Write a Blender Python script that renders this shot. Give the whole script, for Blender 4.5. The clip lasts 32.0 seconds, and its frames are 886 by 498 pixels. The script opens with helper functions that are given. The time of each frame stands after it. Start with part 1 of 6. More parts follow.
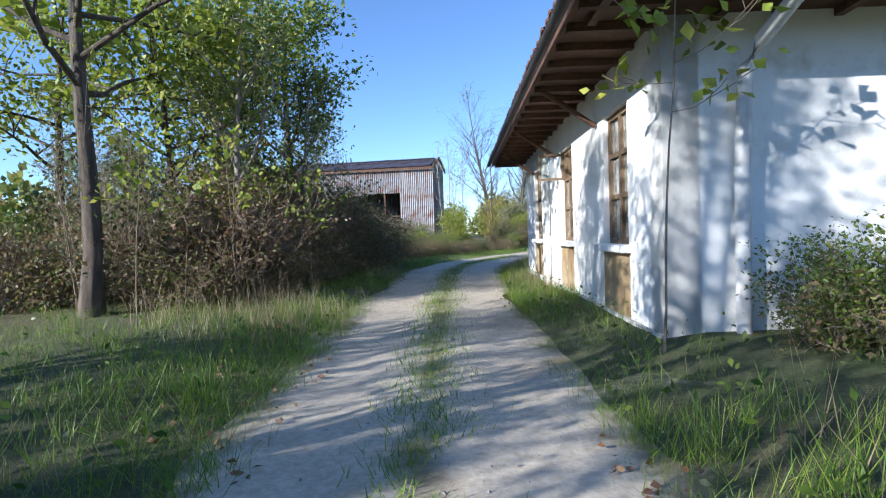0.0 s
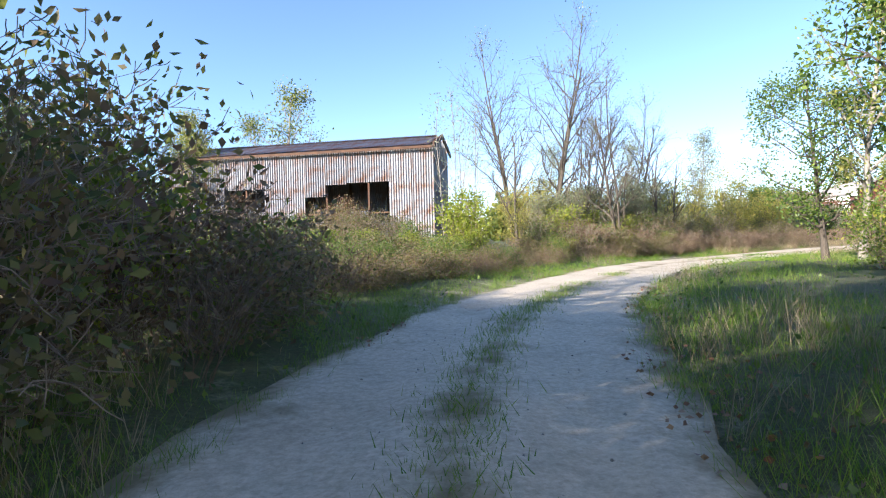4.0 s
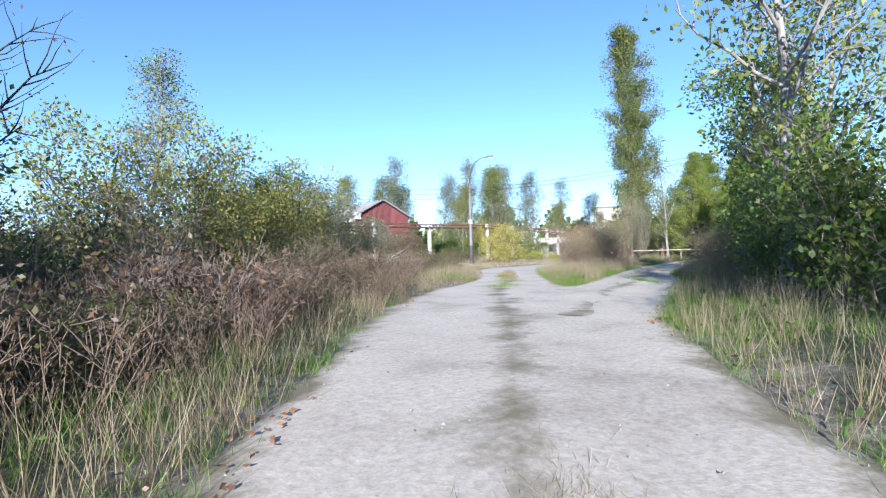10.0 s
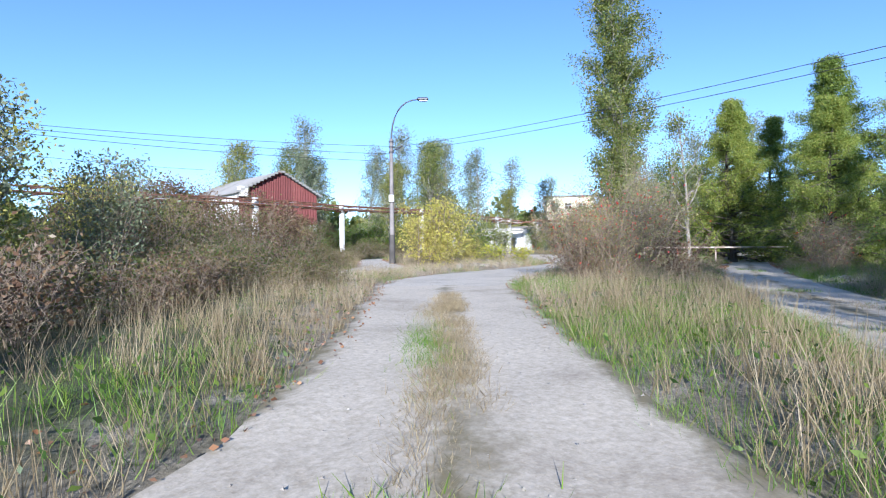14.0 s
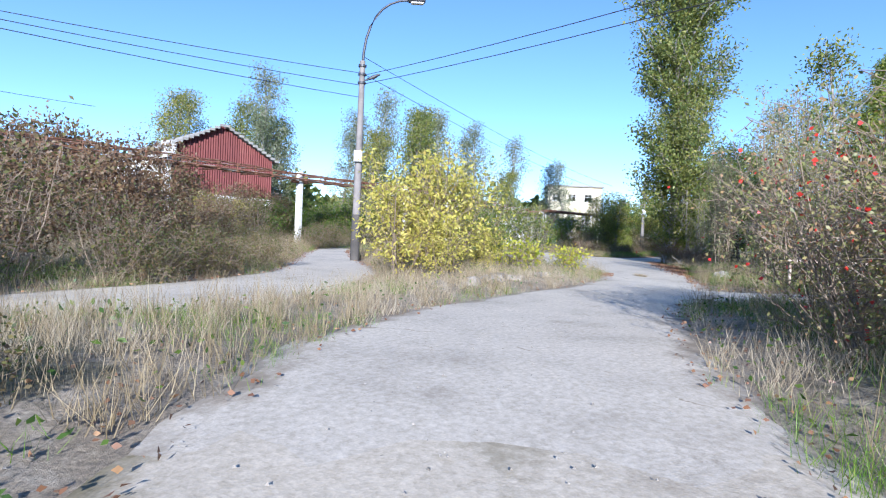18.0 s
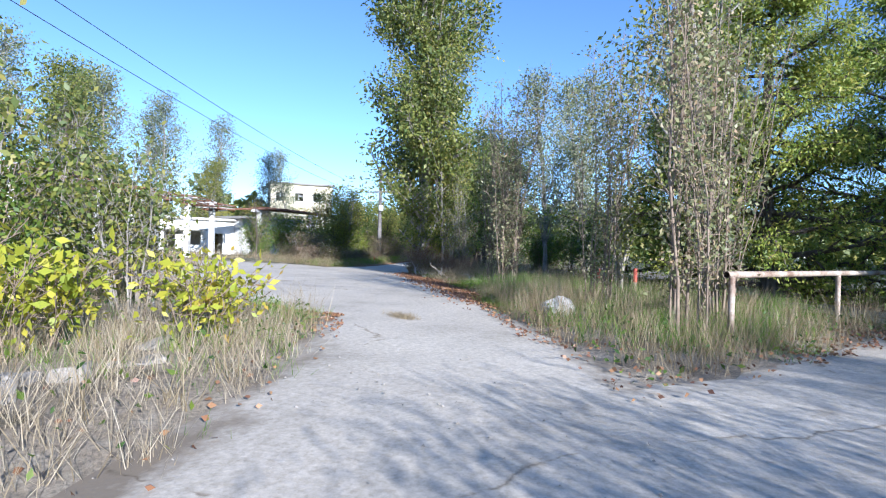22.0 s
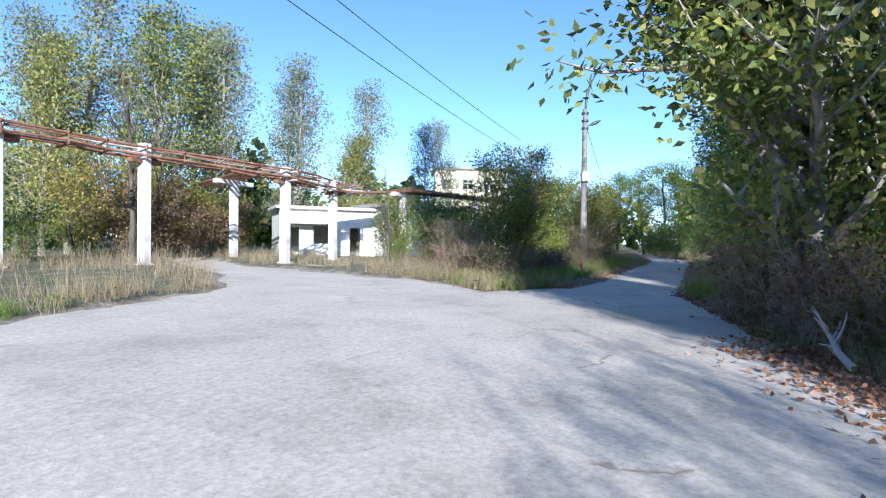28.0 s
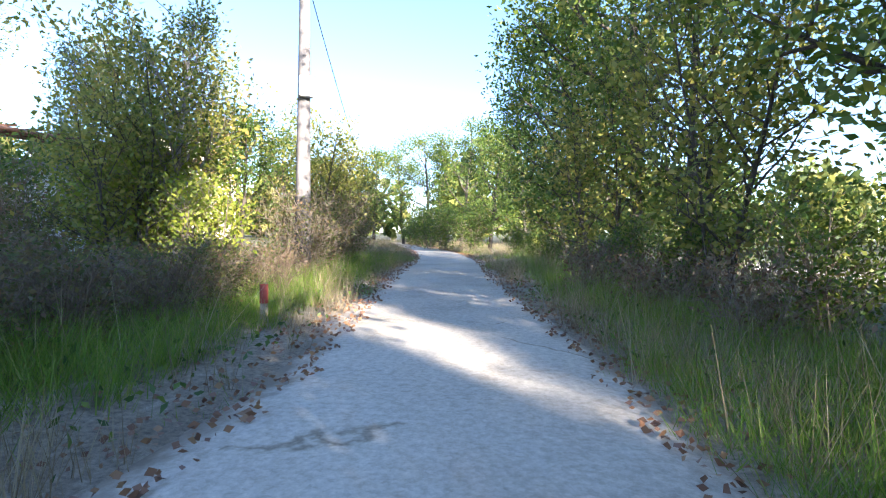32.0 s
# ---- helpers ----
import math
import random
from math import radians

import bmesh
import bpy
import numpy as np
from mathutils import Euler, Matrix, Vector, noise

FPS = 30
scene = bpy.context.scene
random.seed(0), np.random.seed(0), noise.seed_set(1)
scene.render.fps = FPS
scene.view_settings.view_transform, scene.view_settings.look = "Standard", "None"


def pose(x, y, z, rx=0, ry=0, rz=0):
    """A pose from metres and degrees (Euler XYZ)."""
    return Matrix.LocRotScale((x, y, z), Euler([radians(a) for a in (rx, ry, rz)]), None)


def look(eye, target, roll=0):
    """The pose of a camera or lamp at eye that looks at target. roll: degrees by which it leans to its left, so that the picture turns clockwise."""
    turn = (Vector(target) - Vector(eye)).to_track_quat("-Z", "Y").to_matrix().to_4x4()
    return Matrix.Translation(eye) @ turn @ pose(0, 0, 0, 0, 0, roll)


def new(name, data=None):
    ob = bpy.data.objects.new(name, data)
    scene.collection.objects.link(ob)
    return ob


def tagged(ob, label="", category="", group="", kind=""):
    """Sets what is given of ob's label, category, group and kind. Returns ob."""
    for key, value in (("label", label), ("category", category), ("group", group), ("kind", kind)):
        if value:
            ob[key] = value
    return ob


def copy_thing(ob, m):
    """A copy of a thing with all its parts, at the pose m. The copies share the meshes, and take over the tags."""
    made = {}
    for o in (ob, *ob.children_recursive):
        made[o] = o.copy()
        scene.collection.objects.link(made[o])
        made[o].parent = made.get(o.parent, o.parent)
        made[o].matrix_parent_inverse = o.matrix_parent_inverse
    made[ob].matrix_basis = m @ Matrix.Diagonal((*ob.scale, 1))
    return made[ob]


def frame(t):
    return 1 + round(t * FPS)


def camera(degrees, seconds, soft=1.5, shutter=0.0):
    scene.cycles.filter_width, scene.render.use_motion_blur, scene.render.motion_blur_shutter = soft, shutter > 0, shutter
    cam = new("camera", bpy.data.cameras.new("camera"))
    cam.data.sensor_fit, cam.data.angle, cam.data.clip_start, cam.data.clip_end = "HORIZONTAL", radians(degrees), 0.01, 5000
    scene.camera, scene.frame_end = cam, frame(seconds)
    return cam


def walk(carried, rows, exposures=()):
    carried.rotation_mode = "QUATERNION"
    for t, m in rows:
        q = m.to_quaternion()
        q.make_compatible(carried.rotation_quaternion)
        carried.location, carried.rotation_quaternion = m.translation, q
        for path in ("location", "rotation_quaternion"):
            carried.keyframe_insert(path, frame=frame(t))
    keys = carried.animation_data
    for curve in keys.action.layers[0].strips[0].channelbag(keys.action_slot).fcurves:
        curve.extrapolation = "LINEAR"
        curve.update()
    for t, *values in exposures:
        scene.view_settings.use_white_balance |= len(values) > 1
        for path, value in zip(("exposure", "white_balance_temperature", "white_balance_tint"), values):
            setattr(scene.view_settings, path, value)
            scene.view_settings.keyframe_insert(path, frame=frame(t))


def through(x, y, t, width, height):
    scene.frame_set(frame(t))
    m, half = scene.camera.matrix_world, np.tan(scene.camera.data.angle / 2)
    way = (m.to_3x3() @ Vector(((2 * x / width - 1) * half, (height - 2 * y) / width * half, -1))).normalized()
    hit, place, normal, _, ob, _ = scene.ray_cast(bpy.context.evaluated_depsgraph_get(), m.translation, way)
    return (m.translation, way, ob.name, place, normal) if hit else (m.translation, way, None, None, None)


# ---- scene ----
cam = camera(78.0, 32.0, soft=1.15)
PATH = [
    (0, (4.114, -21.279, 1.241), (3.899, -19.291, 1.187), -1.70),
    (0.5, (3.938, -19.744, 1.234), (3.708, -17.758, 1.175), -2.25),
    (1, (3.800, -18.238, 1.222), (3.547, -16.255, 1.185), -1.93),
    (1.5, (3.635, -16.778, 1.244), (3.369, -14.796, 1.228), -2.30),
    (2, (3.472, -15.386, 1.303), (3.201, -13.404, 1.317), -2.84),
    (2.5, (3.305, -14.109, 1.328), (3.043, -12.127, 1.342), -2.61),
    (4.5, (2.754, -3.840, 1.227), (2.549, -1.851, 1.172), -0.09),
    (5, (2.722, -1.094, 1.244), (2.638, 0.905, 1.235), -0.02),
    (5.5, (2.961, 1.569, 1.275), (3.012, 3.567, 1.219), -0.33),
    (6, (3.584, 4.416, 1.288), (3.773, 6.404, 1.180), -0.86),
    (6.5, (4.301, 7.157, 1.290), (4.655, 9.124, 1.235), 1.10),
    (7, (5.276, 9.817, 1.279), (5.804, 11.745, 1.235), 0.93),
    (7.5, (6.558, 12.322, 1.269), (7.262, 14.194, 1.270), -0.64),
    (8, (8.094, 14.876, 1.234), (8.962, 16.677, 1.202), -0.35),
    (8.5, (9.644, 16.903, 1.205), (10.671, 18.618, 1.161), -0.48),
    (9, (11.304, 18.681, 1.187), (12.474, 20.302, 1.170), -1.25),
    (9.5, (12.906, 20.588, 1.174), (14.187, 22.125, 1.166), -0.57),
    (10, (14.662, 22.353, 1.174), (15.999, 23.840, 1.191), -1.64),
    (10.5, (16.527, 24.198, 1.206), (17.893, 25.657, 1.274), -0.58),
    (11, (18.428, 25.959, 1.265), (19.824, 27.390, 1.334), -1.16),
    (11.5, (20.325, 27.717, 1.355), (21.748, 29.122, 1.402), -1.21),
    (12, (22.230, 29.406, 1.385), (23.677, 30.787, 1.408), -1.40),
    (12.5, (24.019, 30.929, 1.350), (25.484, 32.291, 1.353), -0.38),
    (13, (25.753, 32.374, 1.352), (27.233, 33.720, 1.339), -0.30),
    (13.5, (27.451, 33.766, 1.269), (28.940, 35.101, 1.266), 0.08),
    (14, (29.276, 35.160, 1.225), (30.767, 36.494, 1.209), -0.55),
    (14.5, (30.865, 36.434, 1.207), (32.351, 37.772, 1.163), -1.18),
    (16.5, (35.375, 40.803, 1.327), (36.852, 42.150, 1.272), 4.12),
    (17, (36.642, 42.064, 1.319), (38.119, 43.410, 1.229), 3.83),
    (17.5, (37.844, 43.219, 1.315), (39.342, 44.542, 1.253), 3.09),
    (18, (38.985, 44.365, 1.303), (40.515, 45.652, 1.245), 2.65),
    (18.5, (40.232, 45.609, 1.244), (41.815, 46.829, 1.168), 1.80),
    (19, (41.455, 46.607, 1.211), (43.099, 47.742, 1.113), 2.18),
    (19.5, (42.970, 47.363, 1.182), (44.687, 48.386, 1.102), 0.90),
    (20, (44.543, 47.968, 1.192), (46.342, 48.839, 1.163), 3.03),
    (20.5, (46.148, 48.399, 1.197), (48.016, 49.114, 1.202), 1.49),
    (21, (47.711, 48.716, 1.193), (49.624, 49.302, 1.183), 1.38),
    (21.5, (49.403, 48.980, 1.189), (51.340, 49.479, 1.180), 0.97),
    (22, (51.062, 49.342, 1.190), (53.012, 49.787, 1.189), 1.49),
    (22.5, (52.745, 49.677, 1.224), (54.696, 50.115, 1.238), 1.10),
    (23, (54.329, 50.030, 1.252), (56.275, 50.493, 1.261), 1.17),
    (23.5, (55.866, 50.437, 1.259), (57.798, 50.957, 1.255), 0.56),
    (24, (57.390, 50.922, 1.242), (59.294, 51.534, 1.226), 0.94),
    (24.5, (58.802, 51.466, 1.263), (60.671, 52.175, 1.243), 0.13),
    (25, (60.202, 52.080, 1.279), (62.034, 52.883, 1.256), 0.55),
    (25.5, (61.537, 52.743, 1.278), (63.325, 53.639, 1.260), 0.75),
    (26, (62.880, 53.501, 1.262), (64.620, 54.486, 1.278), 0.94),
    (26.5, (64.071, 54.219, 1.252), (65.776, 55.264, 1.248), 0.15),
    (28.5, (68.802, 57.120, 1.229), (70.520, 58.143, 1.191), 1.24),
    (29, (69.981, 57.689, 1.245), (71.761, 58.599, 1.205), 0.72),
    (29.5, (71.436, 58.226, 1.243), (73.274, 59.014, 1.190), 1.46),
    (30, (73.126, 58.695, 1.226), (75.017, 59.342, 1.171), 1.54),
    (30.5, (75.012, 59.065, 1.211), (76.953, 59.545, 1.155), 1.86),
    (31, (76.999, 59.280, 1.166), (78.971, 59.606, 1.100), 1.44),
    (31.5, (79.040, 59.467, 1.177), (81.023, 59.728, 1.129), 1.27),
    (32, (81.069, 59.654, 1.144), (83.056, 59.879, 1.086), 0.94),
]
EXPOSURES = [(0, 1.1, 5300, 12), (1.0, 1.1, 5400, 12), (2.0, 1.45, 5600, 12), (3.5, 1.7, 6000, 14), (6.0, 1.65, 5800, 14), (8.0, 1.35, 5300, 14), (10, 1.2, 5100, 14), (13.5, 1.1, 5100, 13), (26, 1.2, 5100, 13), (29, 1.25, 5100, 13), (30.5, 1.8, 5500, 14), (32, 2.45, 5900, 15)]
walk(cam, [(t, look(eye, target, roll)) for t, eye, target, roll in PATH], EXPOSURES)

# ---- light: a low autumn morning sun from behind the early stretch, clear sky ----
SUN_FROM = Vector((-0.766, -0.643, 0.0))
SUN_ELEV = 20.0
world = bpy.data.worlds.new("sky")
scene.world = world
world.use_nodes = True
wn = world.node_tree.nodes
wl = world.node_tree.links
sky = wn.new("ShaderNodeTexSky")
sky.sky_type = "NISHITA"
sky.sun_disc = False
sky.sun_elevation = radians(SUN_ELEV + 6)
sky.sun_rotation = math.atan2(SUN_FROM.x, SUN_FROM.y)
sky.air_density, sky.dust_density, sky.ozone_density, sky.altitude = 0.9, 0.05, 2.5, 900
wn["Background"].inputs["Strength"].default_value = 0.105
wl.new(sky.outputs[0], wn["Background"].inputs["Color"])
sun_data = bpy.data.lights.new("sun", "SUN")
sun_data.energy, sun_data.angle, sun_data.color = 5.0, radians(0.55), (1.0, 0.89, 0.73)
sun = new("sun", sun_data)
sun_to = (SUN_FROM * math.cos(radians(SUN_ELEV)) + Vector((0, 0, math.sin(radians(SUN_ELEV)))))
sun.matrix_world = look(sun_to * 100, (0, 0, 0))

# ---- materials ----
def material(name, rough=0.8, metal=0.0):
    m = bpy.data.materials.new(name)
    m.use_nodes = True
    b = m.node_tree.nodes["Principled BSDF"]
    b.inputs["Roughness"].default_value = rough
    b.inputs["Metallic"].default_value = metal
    return m, m.node_tree.nodes, m.node_tree.links, b


def ramp(nodes, stops):
    r = nodes.new("ShaderNodeValToRGB")
    e = r.color_ramp.elements
    while len(e) < len(stops):
        e.new(0.5)
    for el, (p, c) in zip(e, stops):
        el.position, el.color = p, (*c, 1)
    return r


def noise_tex(nodes, links, scale, detail=6.0, rough=0.6, where="Object", stretch=None):
    co = nodes.new("ShaderNodeTexCoord")
    n = nodes.new("ShaderNodeTexNoise")
    n.inputs["Scale"].default_value, n.inputs["Detail"].default_value, n.inputs["Roughness"].default_value = scale, detail, rough
    if stretch:
        mp = nodes.new("ShaderNodeMapping")
        mp.inputs["Scale"].default_value = stretch
        links.new(co.outputs[where], mp.inputs[0])
        links.new(mp.outputs[0], n.inputs["Vector"])
    else:
        links.new(co.outputs[where], n.inputs["Vector"])
    return n


def mixed(nodes, links, fac, a, b, mode="MIX"):
    m = nodes.new("ShaderNodeMix")
    m.data_type, m.blend_type = "RGBA", mode
    for sock, v in ((m.inputs[0], fac), (m.inputs[6], a), (m.inputs[7], b)):
        if isinstance(v, (int, float)):
            sock.default_value = v
        elif isinstance(v, tuple):
            sock.default_value = (*v, 1)
        else:
            links.new(v, sock)
    return m.outputs[2]


def bumped(nodes, links, bsdf, height, strength=0.3, dist=0.02):
    bp = nodes.new("ShaderNodeBump")
    bp.inputs["Strength"].default_value, bp.inputs["Distance"].default_value = strength, dist
    links.new(height, bp.inputs["Height"])
    links.new(bp.outputs[0], bsdf.inputs["Normal"])


def surface(name, stops, scale=3.0, fine=40.0, rough=0.85, metal=0.0, bump=0.3, dist=0.02, stain=None, stretch=None, where="Object"):
    """Two-scale procedural surface: broad colour drift, fine grain, optional stains and relief."""
    m, n, l, b = material(name, rough, metal)
    big = noise_tex(n, l, scale, 5, 0.6, where, stretch)
    small = noise_tex(n, l, fine, 6, 0.7, where, stretch)
    add = n.new("ShaderNodeMath")
    add.operation = "MULTIPLY_ADD"
    l.new(small.outputs[0], add.inputs[0])
    add.inputs[1].default_value = 0.45
    l.new(big.outputs[0], add.inputs[2])
    sub = n.new("ShaderNodeMath")
    sub.operation = "SUBTRACT"
    l.new(add.outputs[0], sub.inputs[0])
    sub.inputs[1].default_value = 0.22
    r = ramp(n, stops)
    l.new(sub.outputs[0], r.inputs[0])
    col = r.outputs[0]
    if stain:
        st_scale, lo, hi, st_col = stain
        sn = noise_tex(n, l, st_scale, 8, 0.65, where)
        sr = ramp(n, [(lo, (0, 0, 0)), (hi, (1, 1, 1))])
        l.new(sn.outputs[0], sr.inputs[0])
        col = mixed(n, l, sr.outputs[0], col, st_col)
    l.new(col, b.inputs["Base Color"])
    bumped(n, l, b, small.outputs[0], bump, dist)
    return m


def leaf_material(name, stops, through=0.35, rough=0.5):
    """Leaves: colour by each leaf and each plant, light passing through the blade."""
    m, n, l, b = material(name, rough)
    geo = n.new("ShaderNodeNewGeometry")
    info = n.new("ShaderNodeObjectInfo")
    mix = n.new("ShaderNodeMath")
    mix.operation = "MULTIPLY_ADD"
    l.new(info.outputs["Random"], mix.inputs[0])
    mix.inputs[1].default_value = 0.25
    scl = n.new("ShaderNodeMath")
    scl.operation = "MULTIPLY"
    l.new(geo.outputs["Random Per Island"], scl.inputs[0])
    scl.inputs[1].default_value = 0.75
    l.new(scl.outputs[0], mix.inputs[2])
    r = ramp(n, stops)
    l.new(mix.outputs[0], r.inputs[0])
    l.new(r.outputs[0], b.inputs["Base Color"])
    tr = n.new("ShaderNodeBsdfTranslucent")
    l.new(r.outputs[0], tr.inputs["Color"])
    ms = n.new("ShaderNodeMixShader")
    ms.inputs[0].default_value = through
    l.new(b.outputs[0], ms.inputs[1])
    l.new(tr.outputs[0], ms.inputs[2])
    l.new(ms.outputs[0], n["Material Output"].inputs["Surface"])
    return m


def ground_material():
    m, n, l, b = material("ground_soil_and_turf", 0.95)
    big = noise_tex(n, l, 0.16, 6, 0.65)
    mid = noise_tex(n, l, 1.7, 8, 0.7)
    fine = noise_tex(n, l, 22, 8, 0.75)
    r1 = ramp(n, [(0.3, (0.14, 0.11, 0.065)), (0.46, (0.13, 0.12, 0.05)), (0.6, (0.09, 0.125, 0.03)), (0.75, (0.20, 0.16, 0.09))])
    l.new(mid.outputs[0], r1.inputs[0])
    r2 = ramp(n, [(0.35, (0.16, 0.13, 0.075)), (0.6, (0.07, 0.105, 0.025))])
    l.new(big.outputs[0], r2.inputs[0])
    c = mixed(n, l, 0.5, r1.outputs[0], r2.outputs[0])
    r3 = ramp(n, [(0.35, (0.45, 0.45, 0.45)), (0.7, (1.25, 1.25, 1.25))])
    l.new(fine.outputs[0], r3.inputs[0])
    at = n.new("ShaderNodeAttribute")
    at.attribute_name = "bare"
    ragged = n.new("ShaderNodeMath")
    ragged.operation = "ADD"
    l.new(at.outputs["Fac"], ragged.inputs[0])
    l.new(mid.outputs[0], ragged.inputs[1])
    edge = ramp(n, [(0.68, (0, 0, 0)), (0.98, (1, 1, 1))])
    l.new(ragged.outputs[0], edge.inputs[0])
    earth = ramp(n, [(0.3, (0.24, 0.19, 0.13)), (0.5, (0.38, 0.31, 0.22)), (0.7, (0.50, 0.43, 0.33))])
    l.new(mid.outputs[0], earth.inputs[0])
    c = mixed(n, l, edge.outputs[0], c, earth.outputs[0])
    l.new(mixed(n, l, 1.0, c, r3.outputs[0], "MULTIPLY"), b.inputs["Base Color"])
    bumped(n, l, b, fine.outputs[0], 0.8, 0.05)
    return m


def gravel_material(name, pale, dark, patch, soil=0.3, cracks=False):
    """Packed limestone gravel with worn wheel lines, dust and loose stones."""
    m, n, l, b = material(name, 0.95)
    vo = n.new("ShaderNodeTexVoronoi")
    co = n.new("ShaderNodeTexCoord")
    vo.inputs["Scale"].default_value = 38
    l.new(co.outputs["Object"], vo.inputs["Vector"])
    big = noise_tex(n, l, 0.55, 6, 0.65)
    fine = noise_tex(n, l, 14, 8, 0.75)
    r = ramp(n, [(0.3, dark), (0.47, pale), (0.7, tuple(min(1, v * 1.15) for v in pale))])
    l.new(big.outputs[0], r.inputs[0])
    rv = ramp(n, [(0.0, (0.78, 0.77, 0.75)), (0.5, (1.0, 1.0, 1.0)), (1.0, (1.1, 1.09, 1.08))])
    l.new(vo.outputs["Color"], rv.inputs[0])
    c = mixed(n, l, 0.55, r.outputs[0], mixed(n, l, 1.0, r.outputs[0], rv.outputs[0], "MULTIPLY"))
    rf = ramp(n, [(0.35, (0.72, 0.7, 0.66)), (0.65, (1.08, 1.08, 1.08))])
    l.new(fine.outputs[0], rf.inputs[0])
    c = mixed(n, l, 1.0, c, rf.outputs[0], "MULTIPLY")
    uv = n.new("ShaderNodeUVMap")
    sep = n.new("ShaderNodeSeparateXYZ")
    l.new(uv.outputs[0], sep.inputs[0])
    ab = n.new("ShaderNodeMath")
    ab.operation = "ABSOLUTE"
    l.new(sep.outputs[0], ab.inputs[0])
    pn = noise_tex(n, l, 0.9, 8, 0.72)
    wear = ramp(n, [(0.0, (soil, soil, soil)), (0.2, (0.08, 0.08, 0.08)), (0.36, (0.0, 0.0, 0.0)), (0.68, (0.0, 0.0, 0.0)), (0.84, (0.12, 0.12, 0.12)), (1.0, (0.34, 0.34, 0.34))])
    l.new(ab.outputs[0], wear.inputs[0])
    tot = n.new("ShaderNodeMath")
    l.new(pn.outputs[0], tot.inputs[0])
    l.new(wear.outputs[0], tot.inputs[1])
    pr = ramp(n, [(0.62, (0, 0, 0)), (0.82, (1, 1, 1))])
    l.new(tot.outputs[0], pr.inputs[0])
    c = mixed(n, l, pr.outputs[0], c, patch)
    if cracks:
        wob = noise_tex(n, l, 1.1, 5, 0.6)
        off = mixed(n, l, 0.55, (0.0, 0.0, 0.0), wob.outputs[1])
        shift = n.new("ShaderNodeVectorMath")
        l.new(co.outputs["Object"], shift.inputs[0])
        l.new(off, shift.inputs[1])
        slab = n.new("ShaderNodeTexVoronoi")
        slab.feature = "DISTANCE_TO_EDGE"
        slab.inputs["Scale"].default_value = 0.24
        l.new(shift.outputs[0], slab.inputs["Vector"])
        line = ramp(n, [(0.0, (0.5, 0.46, 0.41)), (0.003, (0.8, 0.78, 0.74)), (0.007, (1.0, 1.0, 1.0))])
        worn = n.new("ShaderNodeMath")
        gap = ramp(n, [(0.46, (0.02, 0.02, 0.02)), (0.56, (0.0, 0.0, 0.0))])
        l.new(big.outputs[0], gap.inputs[0])
        l.new(slab.outputs["Distance"], worn.inputs[0])
        l.new(gap.outputs[0], worn.inputs[1])
        l.new(worn.outputs[0], line.inputs[0])
        c = mixed(n, l, 1.0, c, line.outputs[0], "MULTIPLY")
        tone = n.new("ShaderNodeTexVoronoi")
        tone.inputs["Scale"].default_value = 0.24
        l.new(shift.outputs[0], tone.inputs["Vector"])
        tr = ramp(n, [(0.0, (0.92, 0.91, 0.9)), (1.0, (1.04, 1.04, 1.03))])
        l.new(tone.outputs["Color"], tr.inputs[0])
        c = mixed(n, l, 1.0, c, tr.outputs[0], "MULTIPLY")
    l.new(c, b.inputs["Base Color"])
    ad = n.new("ShaderNodeMath")
    l.new(vo.outputs["Distance"], ad.inputs[0])
    l.new(fine.outputs[0], ad.inputs[1])
    bumped(n, l, b, ad.outputs[0], 0.2, 0.008)
    return m


def corrugated_material(name, stops, rust, lo=0.5, hi=0.68, rough=0.6, metal=0.25):
    m, n, l, b = material(name, rough, metal)
    info = n.new("ShaderNodeObjectInfo")
    base = noise_tex(n, l, 1.2, 6, 0.65)
    fine = noise_tex(n, l, 9, 8, 0.7, stretch=(1, 1, 0.25))
    ad = n.new("ShaderNodeMath")
    ad.operation = "MULTIPLY_ADD"
    l.new(info.outputs["Random"], ad.inputs[0])
    ad.inputs[1].default_value = 0.3
    l.new(fine.outputs[0], ad.inputs[2])
    r = ramp(n, stops)
    l.new(ad.outputs[0], r.inputs[0])
    rr = ramp(n, [(lo, (0, 0, 0)), (hi, (1, 1, 1))])
    l.new(base.outputs[0], rr.inputs[0])
    l.new(mixed(n, l, rr.outputs[0], r.outputs[0], rust), b.inputs["Base Color"])
    bumped(n, l, b, fine.outputs[0], 0.15, 0.01)
    return m


M_GROUND = ground_material()
M_TRACK = gravel_material("track_gravel", (0.55, 0.475, 0.365), (0.40, 0.335, 0.25), (0.20, 0.165, 0.09), 0.27)
M_YARD = gravel_material("yard_concrete_dust", (0.56, 0.50, 0.41), (0.42, 0.37, 0.30), (0.23, 0.185, 0.13), 0.0, True)
M_PLASTER = surface("limewashed_plaster", [(0.3, (0.66, 0.64, 0.58)), (0.5, (0.82, 0.81, 0.77)), (0.7, (0.86, 0.85, 0.82))], 0.8, 12, 0.9, bump=0.25, dist=0.02, stain=(0.9, 0.58, 0.72, (0.50, 0.44, 0.34)))
M_PANEL = surface("ochre_plaster", [(0.3, (0.20, 0.135, 0.065)), (0.5, (0.31, 0.22, 0.11)), (0.7, (0.44, 0.34, 0.2))], 2.0, 18, 0.9, bump=0.5, dist=0.03, stain=(2.2, 0.56, 0.68, (0.56, 0.5, 0.4)))
M_WOODFRAME = surface("weathered_frame_wood", [(0.3, (0.09, 0.055, 0.028)), (0.55, (0.16, 0.105, 0.055)), (0.75, (0.29, 0.22, 0.14))], 4, 30, 0.8, bump=0.4, dist=0.01, stretch=(6, 6, 1))
